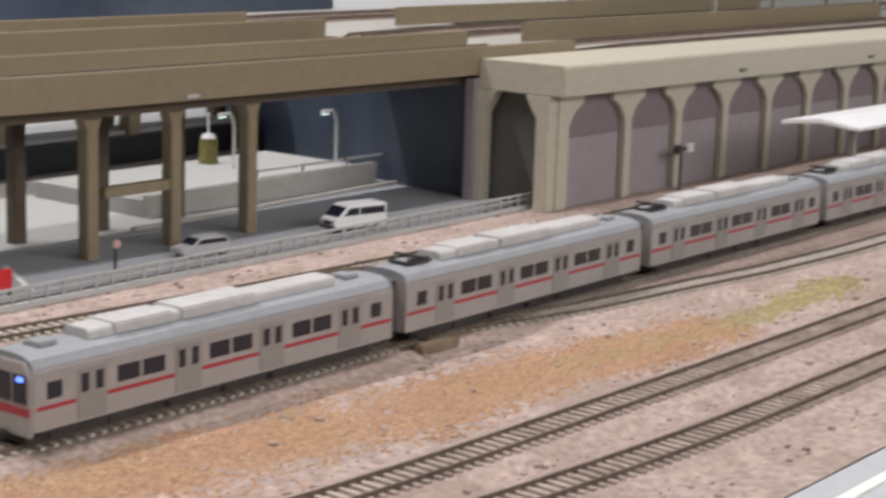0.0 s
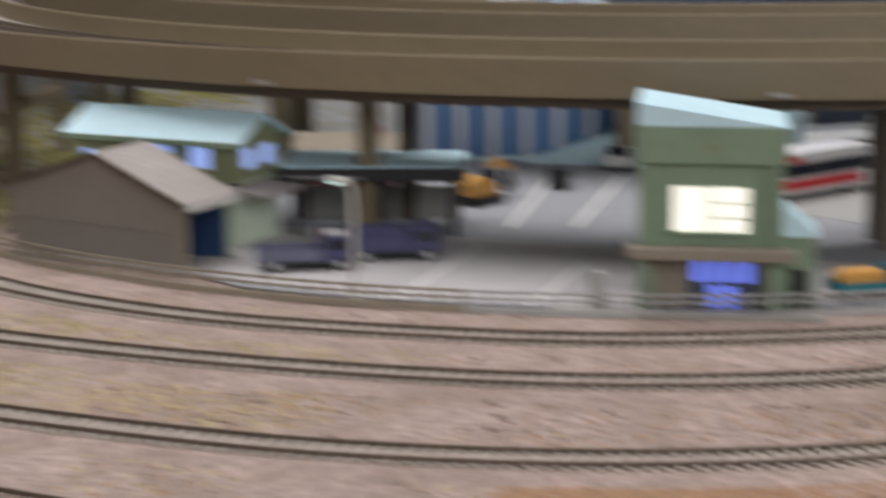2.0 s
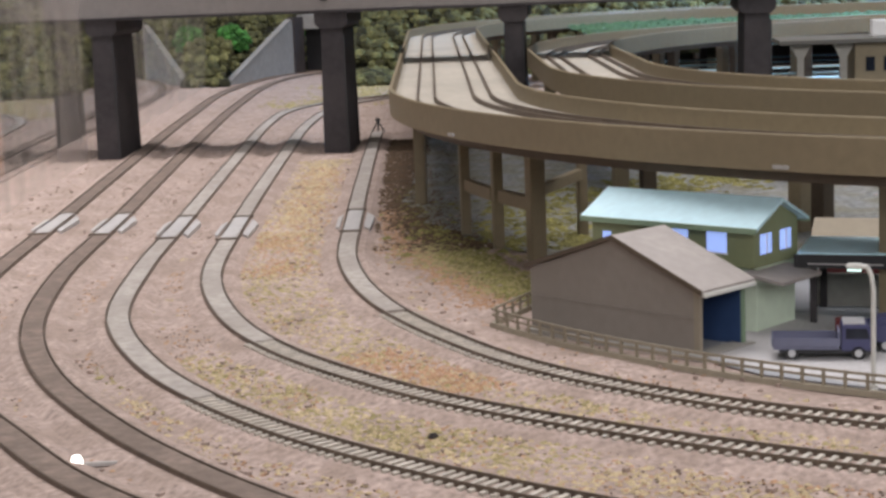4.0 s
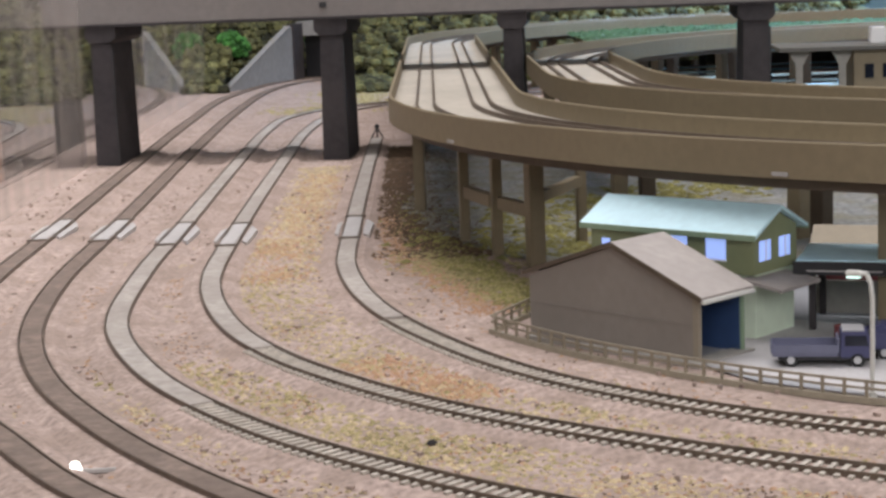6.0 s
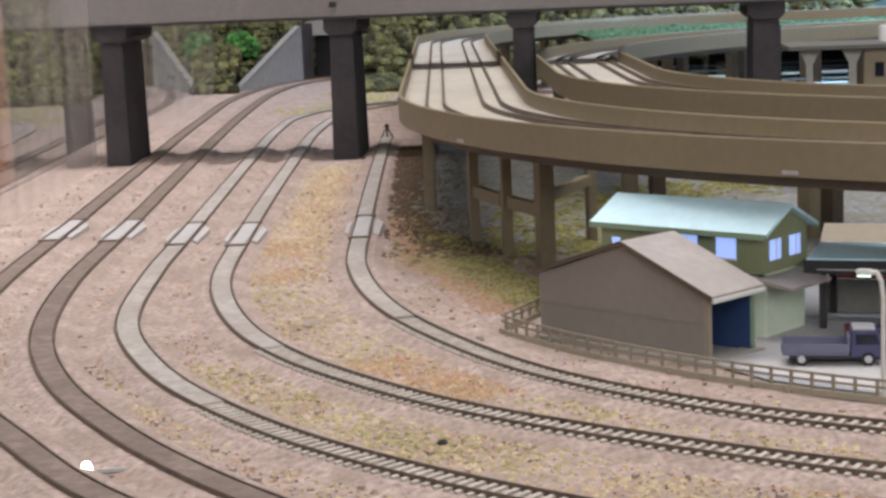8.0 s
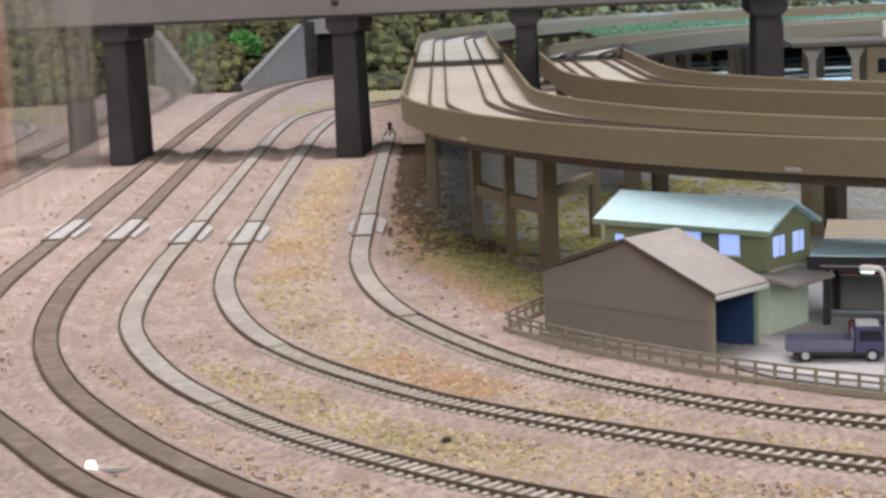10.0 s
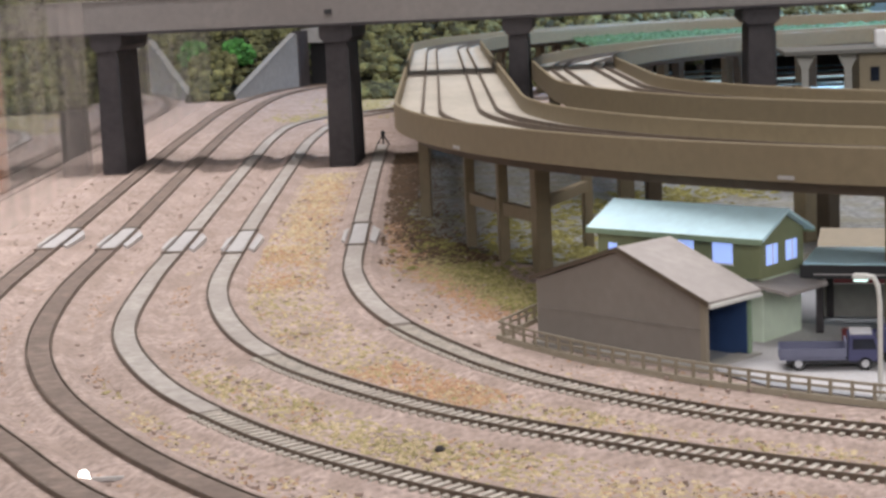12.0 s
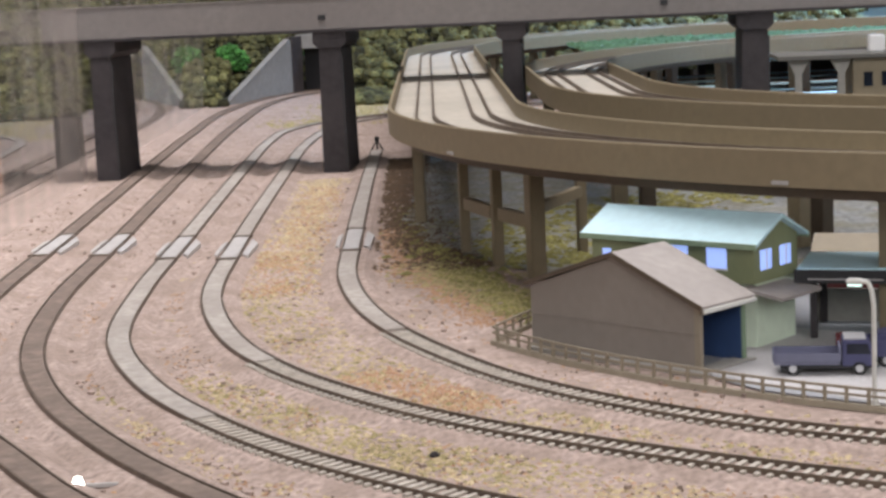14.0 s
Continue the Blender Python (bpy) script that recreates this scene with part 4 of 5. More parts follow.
# ---- buildings ----


def gable_house(name, x, y, turn, l, w, eave, ridge, wall, roof, label, over=2.5, ridge_at=0.5, roof_t=1.2):
    """Walls of a house l long (x) and w deep (y), from its corner, with a pitched roof whose ridge runs along y."""
    t = thing(name, x, y, 0, turn, label, "building")
    rx = l * ridge_at
    part("wall", prism([(0, -1.2), (l, -1.2), (l, eave), (rx, ridge), (0, eave)], 0, w, "y"), wall, t)
    s0, s1 = (ridge - eave) / rx, (ridge - eave) / (l - rx)
    part("roof", prism([(-over, eave - over * s0 + 0.15), (rx, ridge + 0.15), (rx, ridge + roof_t), (-over, eave - over * s0 + roof_t)], -over, w + over, "y"), roof, t)
    part("roof", prism([(l + over, eave - over * s1 + 0.15), (rx, ridge + 0.15), (rx, ridge + roof_t), (l + over, eave - over * s1 + roof_t)], -over, w + over, "y"), roof, t)
    return t


# grey shed: gable end to the tracks, open blue side to the yard
ang = math.degrees(math.atan2(568 - 623, 84 - 32))
t = thing("storage_shed", 32, 623, 0, ang, "taupe-grey storage shed with beige roof and open blue side", "shed")
SL, SW = 75.7, 24.5
part("gable_wall", prism([(0, -1.2), (SL, -1.2), (SL, 22), (SL * 0.53, 36), (0, 22)], 0, 1.2, "y"), M_SHED, t)
part("gable_wall", prism([(0, -1.2), (SL, -1.2), (SL, 22), (SL * 0.53, 36), (0, 22)], SW - 1.2, SW, "y"), M_SHED, t)
part("side_wall", box(0, 1.2, 1.2, SW - 1.2, -1.2, 22), M_SHED, t)
part("rear_partition", box(SL * 0.55, SL * 0.55 + 1, 1.25, SW - 1.25, -1.2, 33), M_BLUEIN, t, "deep blue interior wall")
part("inner_lining", box(SL * 0.55 + 1.1, SL - 0.4, SW - 1.9, SW - 1.3, -1.2, 22), M_BLUEIN, t, "deep blue interior wall")
part("corner_post", box(SL - 2.2, SL + 0.3, -0.3, 1.6, -1.2, 22, 0.2), M_LEDGE, t)
part("corner_post", box(SL - 2.2, SL + 0.3, SW - 1.6, SW + 0.3, -1.2, 22, 0.2), M_GREEN, t)
part("lintel", box(SL - 1.0, SL + 0.2, 1.65, SW - 1.65, 19, 22), M_SHEDROOF, t)
part("gutter", box(SL + 2.6, SL + 3.8, -2.0, SW + 2.0, 19.9, 21.4, 0.3), M_LAMP, t, "pale gutter along the eave")
part("wall_seam", box(0.5, SL - 2.4, -0.25, -0.02, 12, 12.5), M_SHED, t)
for (xa, za), (xb, zb) in (((-1.5, 22.4), (SL * 0.53, 36.2)), ((SL * 0.53, 36.2), (SL + 3, 21.0))):
    r = part("roof_slope", prism([(xa, za), (xb, zb), (xb, zb + 1.3), (xa, za + 1.3)], -2.0, SW + 2.0, "y"), M_SHEDROOF, t, "beige-grey roof slope")
    part("verge_trim", prism([(xa, za - 0.3), (xb, zb - 0.3), (xb, zb + 1.4), (xa, za + 1.4)], -2.5, -2.05, "y"), M_BROWNSHADED, r)
plate_pts = [(0, -3), (SL + 3, -3), (SL + 3, SW + 2), (SL - 4, SW + 2), (SL - 4, -0.3), (0, -0.3)]
part("plinth", prism(plate_pts, -1.2, 0.5, "z"), M_CONC, t)

# two-storey green house behind the shed
HA = math.degrees(math.atan2(620 - 672, 112 - 54))
t = thing("green_house", 56.5, 645.5, 0, HA, "two-storey green house with pale blue gable roof", "house")
HL, HW = 69.0, 29.0
part("lower_wall", box(30, HL - 1, 3, HW, -1.2, 22.5, 0.2), M_MINT, t, "pale mint ground-floor wall")
part("upper_wall", prism([(0, 22.7), (HW, 22.7), (HW, 37.3), (HW / 2, 44.3), (0, 37.3)], 0, HL, "x"), M_GREENDK, t, "olive green upper wall")
part("lower_wing", box(0, 29.5, 2, HW, -1.2, 22.5), M_GREENDK, t)
for a, c in ((-3, 0), (HW + 3, 0)):
    s = part("roof_slope", prism([(a, 35.9), (HW / 2, 44.5), (HW / 2, 45.8), (a, 37.2)], -3, HL + 3, "x"), M_ICE, t, "pale blue roof slope")
    part("eave_trim", box(-3, HL + 3, min(a, a + (0.6 if a > 0 else -0.6)), max(a, a + (0.6 if a > 0 else -0.6)), 35.2, 37.1), M_GREEN, s)
part("porch_roof", prism([(HL - 3, 20.6), (HL + 13, 18.2), (HL + 13, 19.4), (HL - 3, 21.9)], -3, HW - 6, "y"), M_SHEDROOF, t, "beige-grey porch roof")
for x in (5, 34, 50):
    f = part("window", box(x, x + (3.5 if x == 5 else 8), -0.35, 0.15, 27.5, 34.5 if x > 5 else 31.5), M_BLUEWIN, t, "blue-lit window")
    part("window_frame", box(x - 0.6, x + (4.1 if x == 5 else 8.6), -0.6, -0.36, 26.8, 27.5), M_WHITE, f)
for y in (4, 17):
    f = part("window", box(HL - 0.15, HL + 0.35, y, y + 7, 27, 34), M_BLUEWIN, t, "blue-lit window")
    part("window_frame", box(HL + 0.36, HL + 0.7, y + 3.2, y + 3.8, 27, 34), M_WHITE, f)

# green office building with a glazed ground floor
GA = math.degrees(math.atan2(457 - 475, 243 - 205))
t = thing("green_office", 205, 475, 0, GA, "sage green two-storey office with sloping pale blue roof", "building")
GW, GD = 42.0, 34.0
part("wall", box(0, GW, 2.5, GD, 18, 44, 0.2), M_GREEN, t)
part("side_pier", box(0, 3, 0.5, 2.6, 19.5, 44), M_GREEN, t)
part("side_pier", box(GW - 3, GW, 0.5, 2.6, 19.5, 44), M_GREEN, t)
part("fascia", box(-1, GW + 1, -0.5, GD + 1, 44.1, 55, 0.3), M_GREEN, t, "plain green fascia band")
part("roof", prism([(-1, 55.1), (GW + 1, 55.1), (-1, 62)], 0, GD + 1, "y"), M_ICE, t, "sloping pale blue roof")
part("ledge", box(-3, GW + 4, -5, 3, 16, 19.3, 0.4), M_LEDGE, t, "taupe ledge over the entrance")
part("ground_floor", box(0.5, GW - 0.5, 4.5, GD, -1.2, 15.9), M_LEDGE, t)
part("corner_pier", box(0, 4, 0, 4.4, -1.2, 15.9), M_GREEN, t)
part("corner_pier", box(GW - 4, GW, 0, 4.4, -1.2, 15.9), M_GREEN, t)
w = part("window", box(10, 32, 2.0, 2.6, 23.5, 37), M_WHITEWIN, t, "brightly lit white window")
part("mullion", box(20.6, 21.4, 1.5, 2.0, 23.5, 37), M_MINT, w)
for z in (27.5, 32):
    part("glazing_bar", box(21.4, 32, 1.7, 1.99, z, z + 0.5), M_MINT, w)
part("window_sill", box(9, 33, 1.0, 2.45, 22.6, 23.4), M_GREEN, w)
for i in range(4):
    part("shop_window", box(16 + 4.9 * i, 19.5 + 4.9 * i, 3.8, 4.45, 7.9, 14.6), M_VIOLETWIN, t, "violet-blue lit shop window")
for i in (1, 2):
    part("glass_door", box(16 + 4.9 * i, 19.5 + 4.9 * i, 3.8, 4.45, 0, 6.8), M_VIOLETWIN, t, "violet-blue lit glass door")
part("shopfront_frame", box(15, 36, 4.0, 4.46, -1.0, 15.6), M_NAVY, t, "dark blue shopfront frame")
part("doorstep", box(14, 38, -4, 3.7, -1.2, 0.2, 0.2), M_CONC, t)
part("annex_wall", box(GW + 0.1, GW + 10, 5, 24, -1.2, 22, 0.2), M_GREEN, t)
part("annex_roof", prism([(GW + 0.1, 22.1), (GW + 11, 22.1), (GW + 11, 22.6), (GW + 0.1, 31)], 4, 25, "y"), M_ICE, t, "sloping pale blue annex roof")
part("annex_door", box(GW + 3, GW + 8, 4.5, 5.1, 0, 12), M_BLACK, t, "dark annex doorway")
part("pavement", box(-26, GW + 13, -7, -1, -1.2, 0.4, 0.2), M_CONC, t)
part("gate_post", box(-14, -10, -1, 4, -1.2, 11, 0.3), M_FENCEGREY, t)
part("emblem", cyl(GW / 2, -0.6, 49, 49.2, 1.6, n=12, tilt=Matrix.Rotation(radians(90), 4, "X")), M_GREENDK, t)

# ---- vehicles ----


def wheels(t, xs, w, r, name="wheel"):
    for x in xs:
        for s in (-1, 1):
            wh = part(name, cyl(x, s * (w - 0.9), r - 0.9, r + 0.9, r, n=14, tilt=Matrix.Rotation(radians(90), 4, "X")), M_TYRE, t)
            part("rim", cyl(x, s * (w + 0.06), r - 0.12, r + 0.12, r * 0.55, n=10, tilt=Matrix.Rotation(radians(90), 4, "X")), M_SILVERCAR, wh)


def car(name, x, y, turn, profile, glass_profile, half, paint, label, category, wheel_xs, r=2.1, z=-0.25, glass_taper=0.86):
    """Body outline (x, z) pushed across the width, with a narrower glasshouse let into it; the front looks along +x."""
    t = thing(name, x, y, z, turn, label, category, "parked vehicles")
    part("body", prism(profile, -half, half, "y", 0.45), paint, t)
    for s in (-1, 1):
        part("side_glass", prism(glass_profile, s * (half - 0.25), s * (half + 0.12), "y"), M_WINDOW, t)
    wheels(t, wheel_xs, half - 0.1, r)
    return t


def van(x, y, turn):
    prof = [(-16, 2.2), (15, 2.2), (16, 4), (15.6, 6.6), (13, 8), (8, 12.6), (6, 13.4), (-15, 13.4), (-16, 12)]
    t = car("van", x, y, turn, prof, [(-14.5, 8.4), (10.5, 8.4), (7.3, 11.9), (-14.5, 11.9)], 5.9, M_WHITE, "white high-roof minivan parked beside the fence", "van", (-10.5, 10))
    part("windscreen", prism([(13.1, 8.15), (8.3, 12.5), (8.7, 12.6), (13.5, 8.25)], -5, 5, "y"), M_WINDOW, t)
    for s in (-1, 1):
        part("headlight", box(15.4, 16.0, s * 4.2 - 1.2, s * 4.2 + 1.2, 5.0, 6.4, 0.2), M_SILVERCAR, t)
        part("pillar", box(0.5, 1.1, min(s * 5.9, s * 6.1), max(s * 5.9, s * 6.1), 8.2, 12.1), M_WHITE, t)
    part("grille", box(15.7, 16.1, -2.6, 2.6, 4.2, 6.2, 0.1), M_BLACK, t)
    part("bumper", box(15.0, 16.5, -5.6, 5.6, 2.2, 3.8, 0.3), M_BLACK, t)
    return t


def estate_car(x, y, turn):
    prof = [(-15, 2.0), (14.5, 2.0), (15.2, 3.4), (14.6, 5.2), (8, 6.4), (4, 9.4), (2, 9.9), (-12, 9.8), (-14.4, 7), (-15, 6)]
    t = car("estate_car", x, y, turn, prof, [(-13, 6.7), (6.2, 6.6), (3.4, 9.0), (-11.6, 9.0)], 5.4, M_SILVERCAR, "silver estate car parked beside the fence", "car", (-9.5, 9.5), 2.0)
    part("windscreen", prism([(8.1, 6.5), (4.1, 9.3), (4.4, 9.5), (8.5, 6.6)], -4.6, 4.6, "y"), M_WINDOW, t)
    for s in (-1, 1):
        part("headlight", box(14.2, 14.95, s * 4 - 1.1, s * 4 + 1.1, 4.0, 5.0, 0.2), M_WHITE, t)
    return t


def bus(x, y, turn):
    prof = [(-38, 2.6), (37, 2.6), (38, 5), (37.4, 17), (36, 19.6), (-37, 19.6), (-38, 18)]
    t = car("coach", x, y, turn, prof, [(-36, 10.5), (33, 10.5), (32.5, 16.8), (-36, 16.8)], 8.2, M_IVORY, "ivory coach with blue side band and dark windows", "bus", (-22, 24), 3.0)
    for s in (-1, 1):
        part("band", box(-37.6, 36, min(s * 8.0, s * 8.32), max(s * 8.0, s * 8.32), 5.4, 10.3), M_BUSBLUE, t, "blue side band")
    part("windscreen", prism([(37.75, 8), (37.55, 17), (38.0, 17), (38.2, 8)], -7.4, 7.4, "y"), M_WINDOW, t)
    part("roof_hatch", box(-8, 8, -4, 4, 19.5, 20.4, 0.3), M_WHITE, t)
    part("bumper", box(37.2, 38.8, -7.6, 7.6, 2.6, 4.4, 0.3), M_BLACK, t)
    return t


def red_bus(x, y, turn):
    prof = [(-36, 2.6), (35, 2.6), (36, 5), (35.4, 15.6), (33, 19), (-35, 19), (-36, 17)]
    t = car("coach", x, y, turn, prof, [(-34, 9.5), (31, 9.5), (30.5, 14.8), (-34, 14.8)], 8.2, M_WHITE, "white and red coach parked under the viaduct", "bus", (-22, 22), 3.0)
    for s in (-1, 1):
        part("band", box(-30, 22, min(s * 8.0, s * 8.35), max(s * 8.0, s * 8.35), 4.5, 8.5), M_REDSIGN, t, "red side band")
        part("band", box(6, 34, min(s * 8.0, s * 8.36), max(s * 8.0, s * 8.36), 15.2, 18), M_REDSIGN, t, "red roof band")
    return t


def truck(x, y, turn, cab, bed, load, label, high_side=False):
    t = thing("flatbed_truck", x, y, -0.25, turn, label, "truck", "parked vehicles")
    part("chassis", box(-15, 14, -4.6, 4.6, 2.0, 3.4, 0.2), M_BLACK, t)
    c = part("cab", prism([(4.5, 3.0), (14.6, 3.0), (15, 6.5), (13.6, 10.6), (12, 11.6), (4.8, 11.6)], -5.6, 5.6, "y", 0.4), cab, t)
    part("windscreen", prism([(14.95, 6.9), (13.75, 10.5), (14.1, 10.6), (15.3, 7.0)], -4.8, 4.8, "y"), M_WINDOW, c)
    for s in (-1, 1):
        part("side_glass", prism([(6, 7), (13.6, 7), (12.6, 10.4), (6, 10.4)], s * 5.4, s * 5.75, "y"), M_WINDOW, c)
    part("cab_roof", box(5.2, 12.2, -5.0, 5.0, 11.5, 12.2, 0.2), M_SILVERCAR if bed is M_TRUCKBED else cab, c)
    b = part("bed_floor", box(-17, 4, -6, 6, 3.5, 4.4, 0.2), bed, t)
    top = 9.0 if high_side else 7.4
    for s in (-1, 1):
        part("side_board", box(-17, 4, min(s * 5.6, s * 6.1), max(s * 5.6, s * 6.1), 4.45, top, 0.15), bed, b)
    part("tailgate", box(-17.4, -16.9, -5.5, 5.5, 4.45, top, 0.15), bed, b)
    part("headboard", box(3.6, 4.3, -5.5, 5.5, 4.45, top + 2, 0.15), bed, b)
    if load:
        part("load", prism([(-16, 4.5), (3, 4.5), (3, 10), (1, 11.4), (-13, 11.4), (-16, 9.5)], -5.0, 5.0, "y", 0.8), load, t, "tarped load on the bed")
    wheels(t, (-11, 10), 5.6, 2.3)
    return t


def sized(ob, k):
    ob.matrix_basis = ob.matrix_basis @ Matrix.Diagonal((k, k, k, 1))
    return ob


sized(van(537, 464, 180 - 11), 0.84)
sized(estate_car(455, 468, 180 - 8), 0.74)
sized(bus(424, 605, 180 + 24), 0.94)
red_bus(338, 626, 180 + 20)
sized(truck(280, 466, -4, M_TEAL, M_TEAL, M_AMBER, "teal flatbed truck with an orange load"), 0.8)
truck(124, 561, -10, M_BLUETRUCK, M_TRUCKBED, None, "indigo flatbed truck parked by the shed")
truck(156, 566, -14, M_BLUETRUCK, M_BLUETRUCK, M_BLUETRUCK, "indigo box truck parked by the carport", True)

t = thing("kei_van", 256, 676, -0.25, 62, "small black van parked between white lines", "van", "parked vehicles")
part("body", prism([(-10, 2), (9.6, 2), (10, 5), (9, 9.5), (7.5, 11), (-9.5, 11), (-10, 9)], -4.8, 4.8, "y", 0.5), M_BLACK, t)
part("windscreen", prism([(9.75, 6.4), (8.8, 10), (9.2, 10), (10.1, 6.4)], -4, 4, "y"), M_WINDOW, t)
part("number_bar", box(9.9, 10.25, -1.8, 1.8, 3.0, 4.0), M_TRUCKBED, t)
wheels(t, (-6, 6), 4.8, 2.0)
sized(t, 0.78)
t = thing("hatchback", 298, 712, -0.25, 240, "white hatchback parked behind the green office", "car", "parked vehicles")
part("body", prism([(-12, 2), (11.6, 2), (12, 4.5), (7.5, 6.5), (3.5, 10), (-9.5, 10), (-12, 6.5)], -5.2, 5.2, "y", 0.5), M_WHITE, t)
part("windscreen", prism([(7.6, 6.6), (3.6, 9.9), (4.0, 10.1), (8.0, 6.7)], -4.4, 4.4, "y"), M_WINDOW, t)
part("rear_glass", prism([(-11.8, 6.8), (-9.7, 9.8), (-10.1, 9.9), (-12.2, 6.9)], -4.4, 4.4, "y"), M_WINDOW, t)
wheels(t, (-7.5, 7.5), 5.2, 2.0)

t = thing("road_sign_board", 358, 460, 0, -6, "bright red square board on short legs", "sign")
part("board", box(-3.2, 3.2, -0.6, 0.6, 2.4, 9.2, 0.2), M_REDSIGN, t)
for s in (-2.4, 2.4):
    part("leg", box(s - 0.4, s + 0.4, -0.5, 0.5, -1.2, 2.4), M_STEEL, t)
part("foot", box(-5, 5, -2.2, 2.2, -1.2, -0.3, 0.2), M_CONC, t)
t = thing("road_sign", 415, 470, 0, 0, "small pink round sign on a grey post", "sign")
part("post", cyl(0, 0, -1.2, 9, 0.6, n=8), M_STEEL, t)
part("disc", cyl(0, -0.8, 8.7, 9.3, 1.7, n=14, tilt=Matrix.Rotation(radians(90), 4, "X")), M_PINKTILE, t)


def street_lamp(x, y, turn, h, reach, label, glow=True):
    t = thing("street_lamp", x, y, 0, turn, label, "street lamp", "street lamps")
    part("base", cyl(0, 0, -1.2, 1.2, 1.6, 1.2, 10), M_LAMP, t)
    b = bmesh.new()
    pts = [(0, h * 0.0), (0, h * 0.8), (-reach * 0.15, h * 0.93), (-reach * 0.45, h), (-reach, h)]
    for (x0, z0), (x1, z1) in zip(pts, pts[1:]):
        d = Vector((x1 - x0, 0, z1 - z0))
        m = d.to_track_quat("Z", "Y").to_matrix().to_4x4()
        cyl((x0 + x1) / 2, 0, (z0 + z1) / 2 - d.length / 2, (z0 + z1) / 2 + d.length / 2, 0.75, n=8, bm=b, tilt=m)
    part("post", b, M_LAMP, t)
    part("lamp_head", box(-reach - 4, -reach + 1, -1.3, 1.3, h - 0.9, h + 0.9, 0.5), M_LAMP, t)
    part("lens", box(-reach - 3.6, -reach + 0.4, -1.0, 1.0, h - 1.4, h - 0.85, 0.1), M_LAMPLIGHT, t, "glowing lamp lens")
    return t


street_lamp(128, 515, -25, 37, 4, "curved pale street lamp by the shed yard")
street_lamp(634, 560, 10, 33, 9, "curved pale street lamp by the low wall")
street_lamp(585, 580, 10, 33, 8, "curved pale street lamp by the low wall")

# painted lines of the car park
for (x0, y0), (x1, y1) in (((140, 510), (190, 578)), ((176, 488), (214, 540)), ((209, 603), (262, 700)), ((232, 596), (290, 690)), ((185, 618), (238, 712)), ((371, 462), (390, 500))):
    d = Vector((x1 - x0, y1 - y0))
    t = thing("parking_line", x0, y0, 0, math.degrees(math.atan2(d.y, d.x)), "white painted parking line on asphalt", "road marking", "parking lines")
    part("line", box(0, d.length, -1.1, 1.1, -0.22, 0.08), M_LINE, t)

# low walls and platform edge behind the viaduct
t = thing("loading_platform", label="raised pale loading platform with tan retaining wall", category="platform")
part("retaining_wall", prism([(492, 536), (640, 539), (640, 543), (492, 540)], -1.2, 9.5, "z", 0.2), M_CONC, t, "tan concrete retaining wall")
part("slab", prism([(492, 540.2), (640, 543.2), (640, 612), (492, 609)], -1.2, 7, "z"), M_APRON, t)
part("edge", prism([(430, 652), (720, 664), (720, 672), (430, 660)], -0.5, 13, "z"), M_BLACK, t, "dark platform edge")
part("upper_slab", prism([(430, 660.2), (720, 672.2), (720, 740), (430, 728)], -0.5, 15, "z"), M_APRON, t)
part("kerb", prism([(470, 520), (655, 530), (655, 533), (470, 523)], -1.0, 1.2, "z"), M_CONC, t)
for x in (560, 590, 620):
    part("railing", box(x, x + 28, 541, 541.8, 12, 13), M_FENCEGREY, t)
    part("railing_post", box(x, x + 1, 541, 541.8, 9.4, 13), M_FENCEGREY, t)
t = thing("yard_wall", 0, 0, 0, 0, "long low grey wall behind the parked coach", "wall")
part("wall", prism([(330, 652), (470, 690), (470, 694), (330, 656)], -1.0, 12, "z", 0.3), M_CONC, t)
part("coping", prism([(329, 651), (471, 689), (471, 695), (329, 657)], 12.1, 13.2, "z"), M_CONC, t)
t = thing("oil_tank", 588, 600, 7, 0, "olive yellow tank with a white cap", "tank")
part("body", cyl(0, 0, 0, 12, 4.6, 4.2, 16), M_OLIVE, t)
part("cap", cyl(0, 0, 12, 14, 3.6, 2.4, 16), M_WHITE, t)
part("pipe", cyl(0, 0, 14, 24, 0.6, n=8), M_WHITE, t)

# dark station building and lit signs under the inner viaduct
t = thing("rear_station", 0, 0, 0, 0, "dark glazed station front behind the apron", "building")
part("wall", box(330, 900, 800, 812, -1.2, 82), M_NAVY, t)
for i, x in enumerate(range(350, 890, 45)):
    part("window", box(x, x + 30, 799, 799.9, 8, 40), M_WINDOW, t)
    part("mullion", box(x - 5, x - 2, 797.5, 799.9, -1.2, 50), M_CONC, t)
part("lit_panel", box(433, 462, 797, 799, 10, 46), M_BLUEWIN, t, "blue-white lit panel")
part("lit_panel", box(600, 640, 797, 799, 26, 40), M_BLUEWIN, t, "blue-white lit panel")
part("blue_hoarding", box(560, 740, 792, 796, -1.2, 52), M_BUSBLUE, t, "blue hoarding")

# ---- hillside, tunnel and trees ----
WA = math.degrees(math.atan2(2261 - 2111, -176 + 241))
t = thing("tunnel_portal", -241, 2111, 0, WA, "grey concrete tunnel portal with sloping wing wall", "tunnel")
part("wing_wall", prism([(0, -1.2), (164, -1.2), (164, 68), (158, 68), (0, 2)], 0, 6, "y", 0.4), M_TUNNEL, t)
part("coping", prism([(0, 2.1), (158, 68.1), (158, 70), (0, 4)], -1, 7, "y"), M_TUNNEL, t)
part("end_pier", box(164.2, 190, -2, 8, -1.2, 72, 0.4), M_STEEL, t, "dark grey pier of the portal")
part("lintel", box(190.2, 300, -60, 8, 56, 74, 0.4), M_TUNNEL, t)
part("bore", box(215, 219, -90, 8, -1.2, 56), M_BLACK, t, "dark tunnel bore")


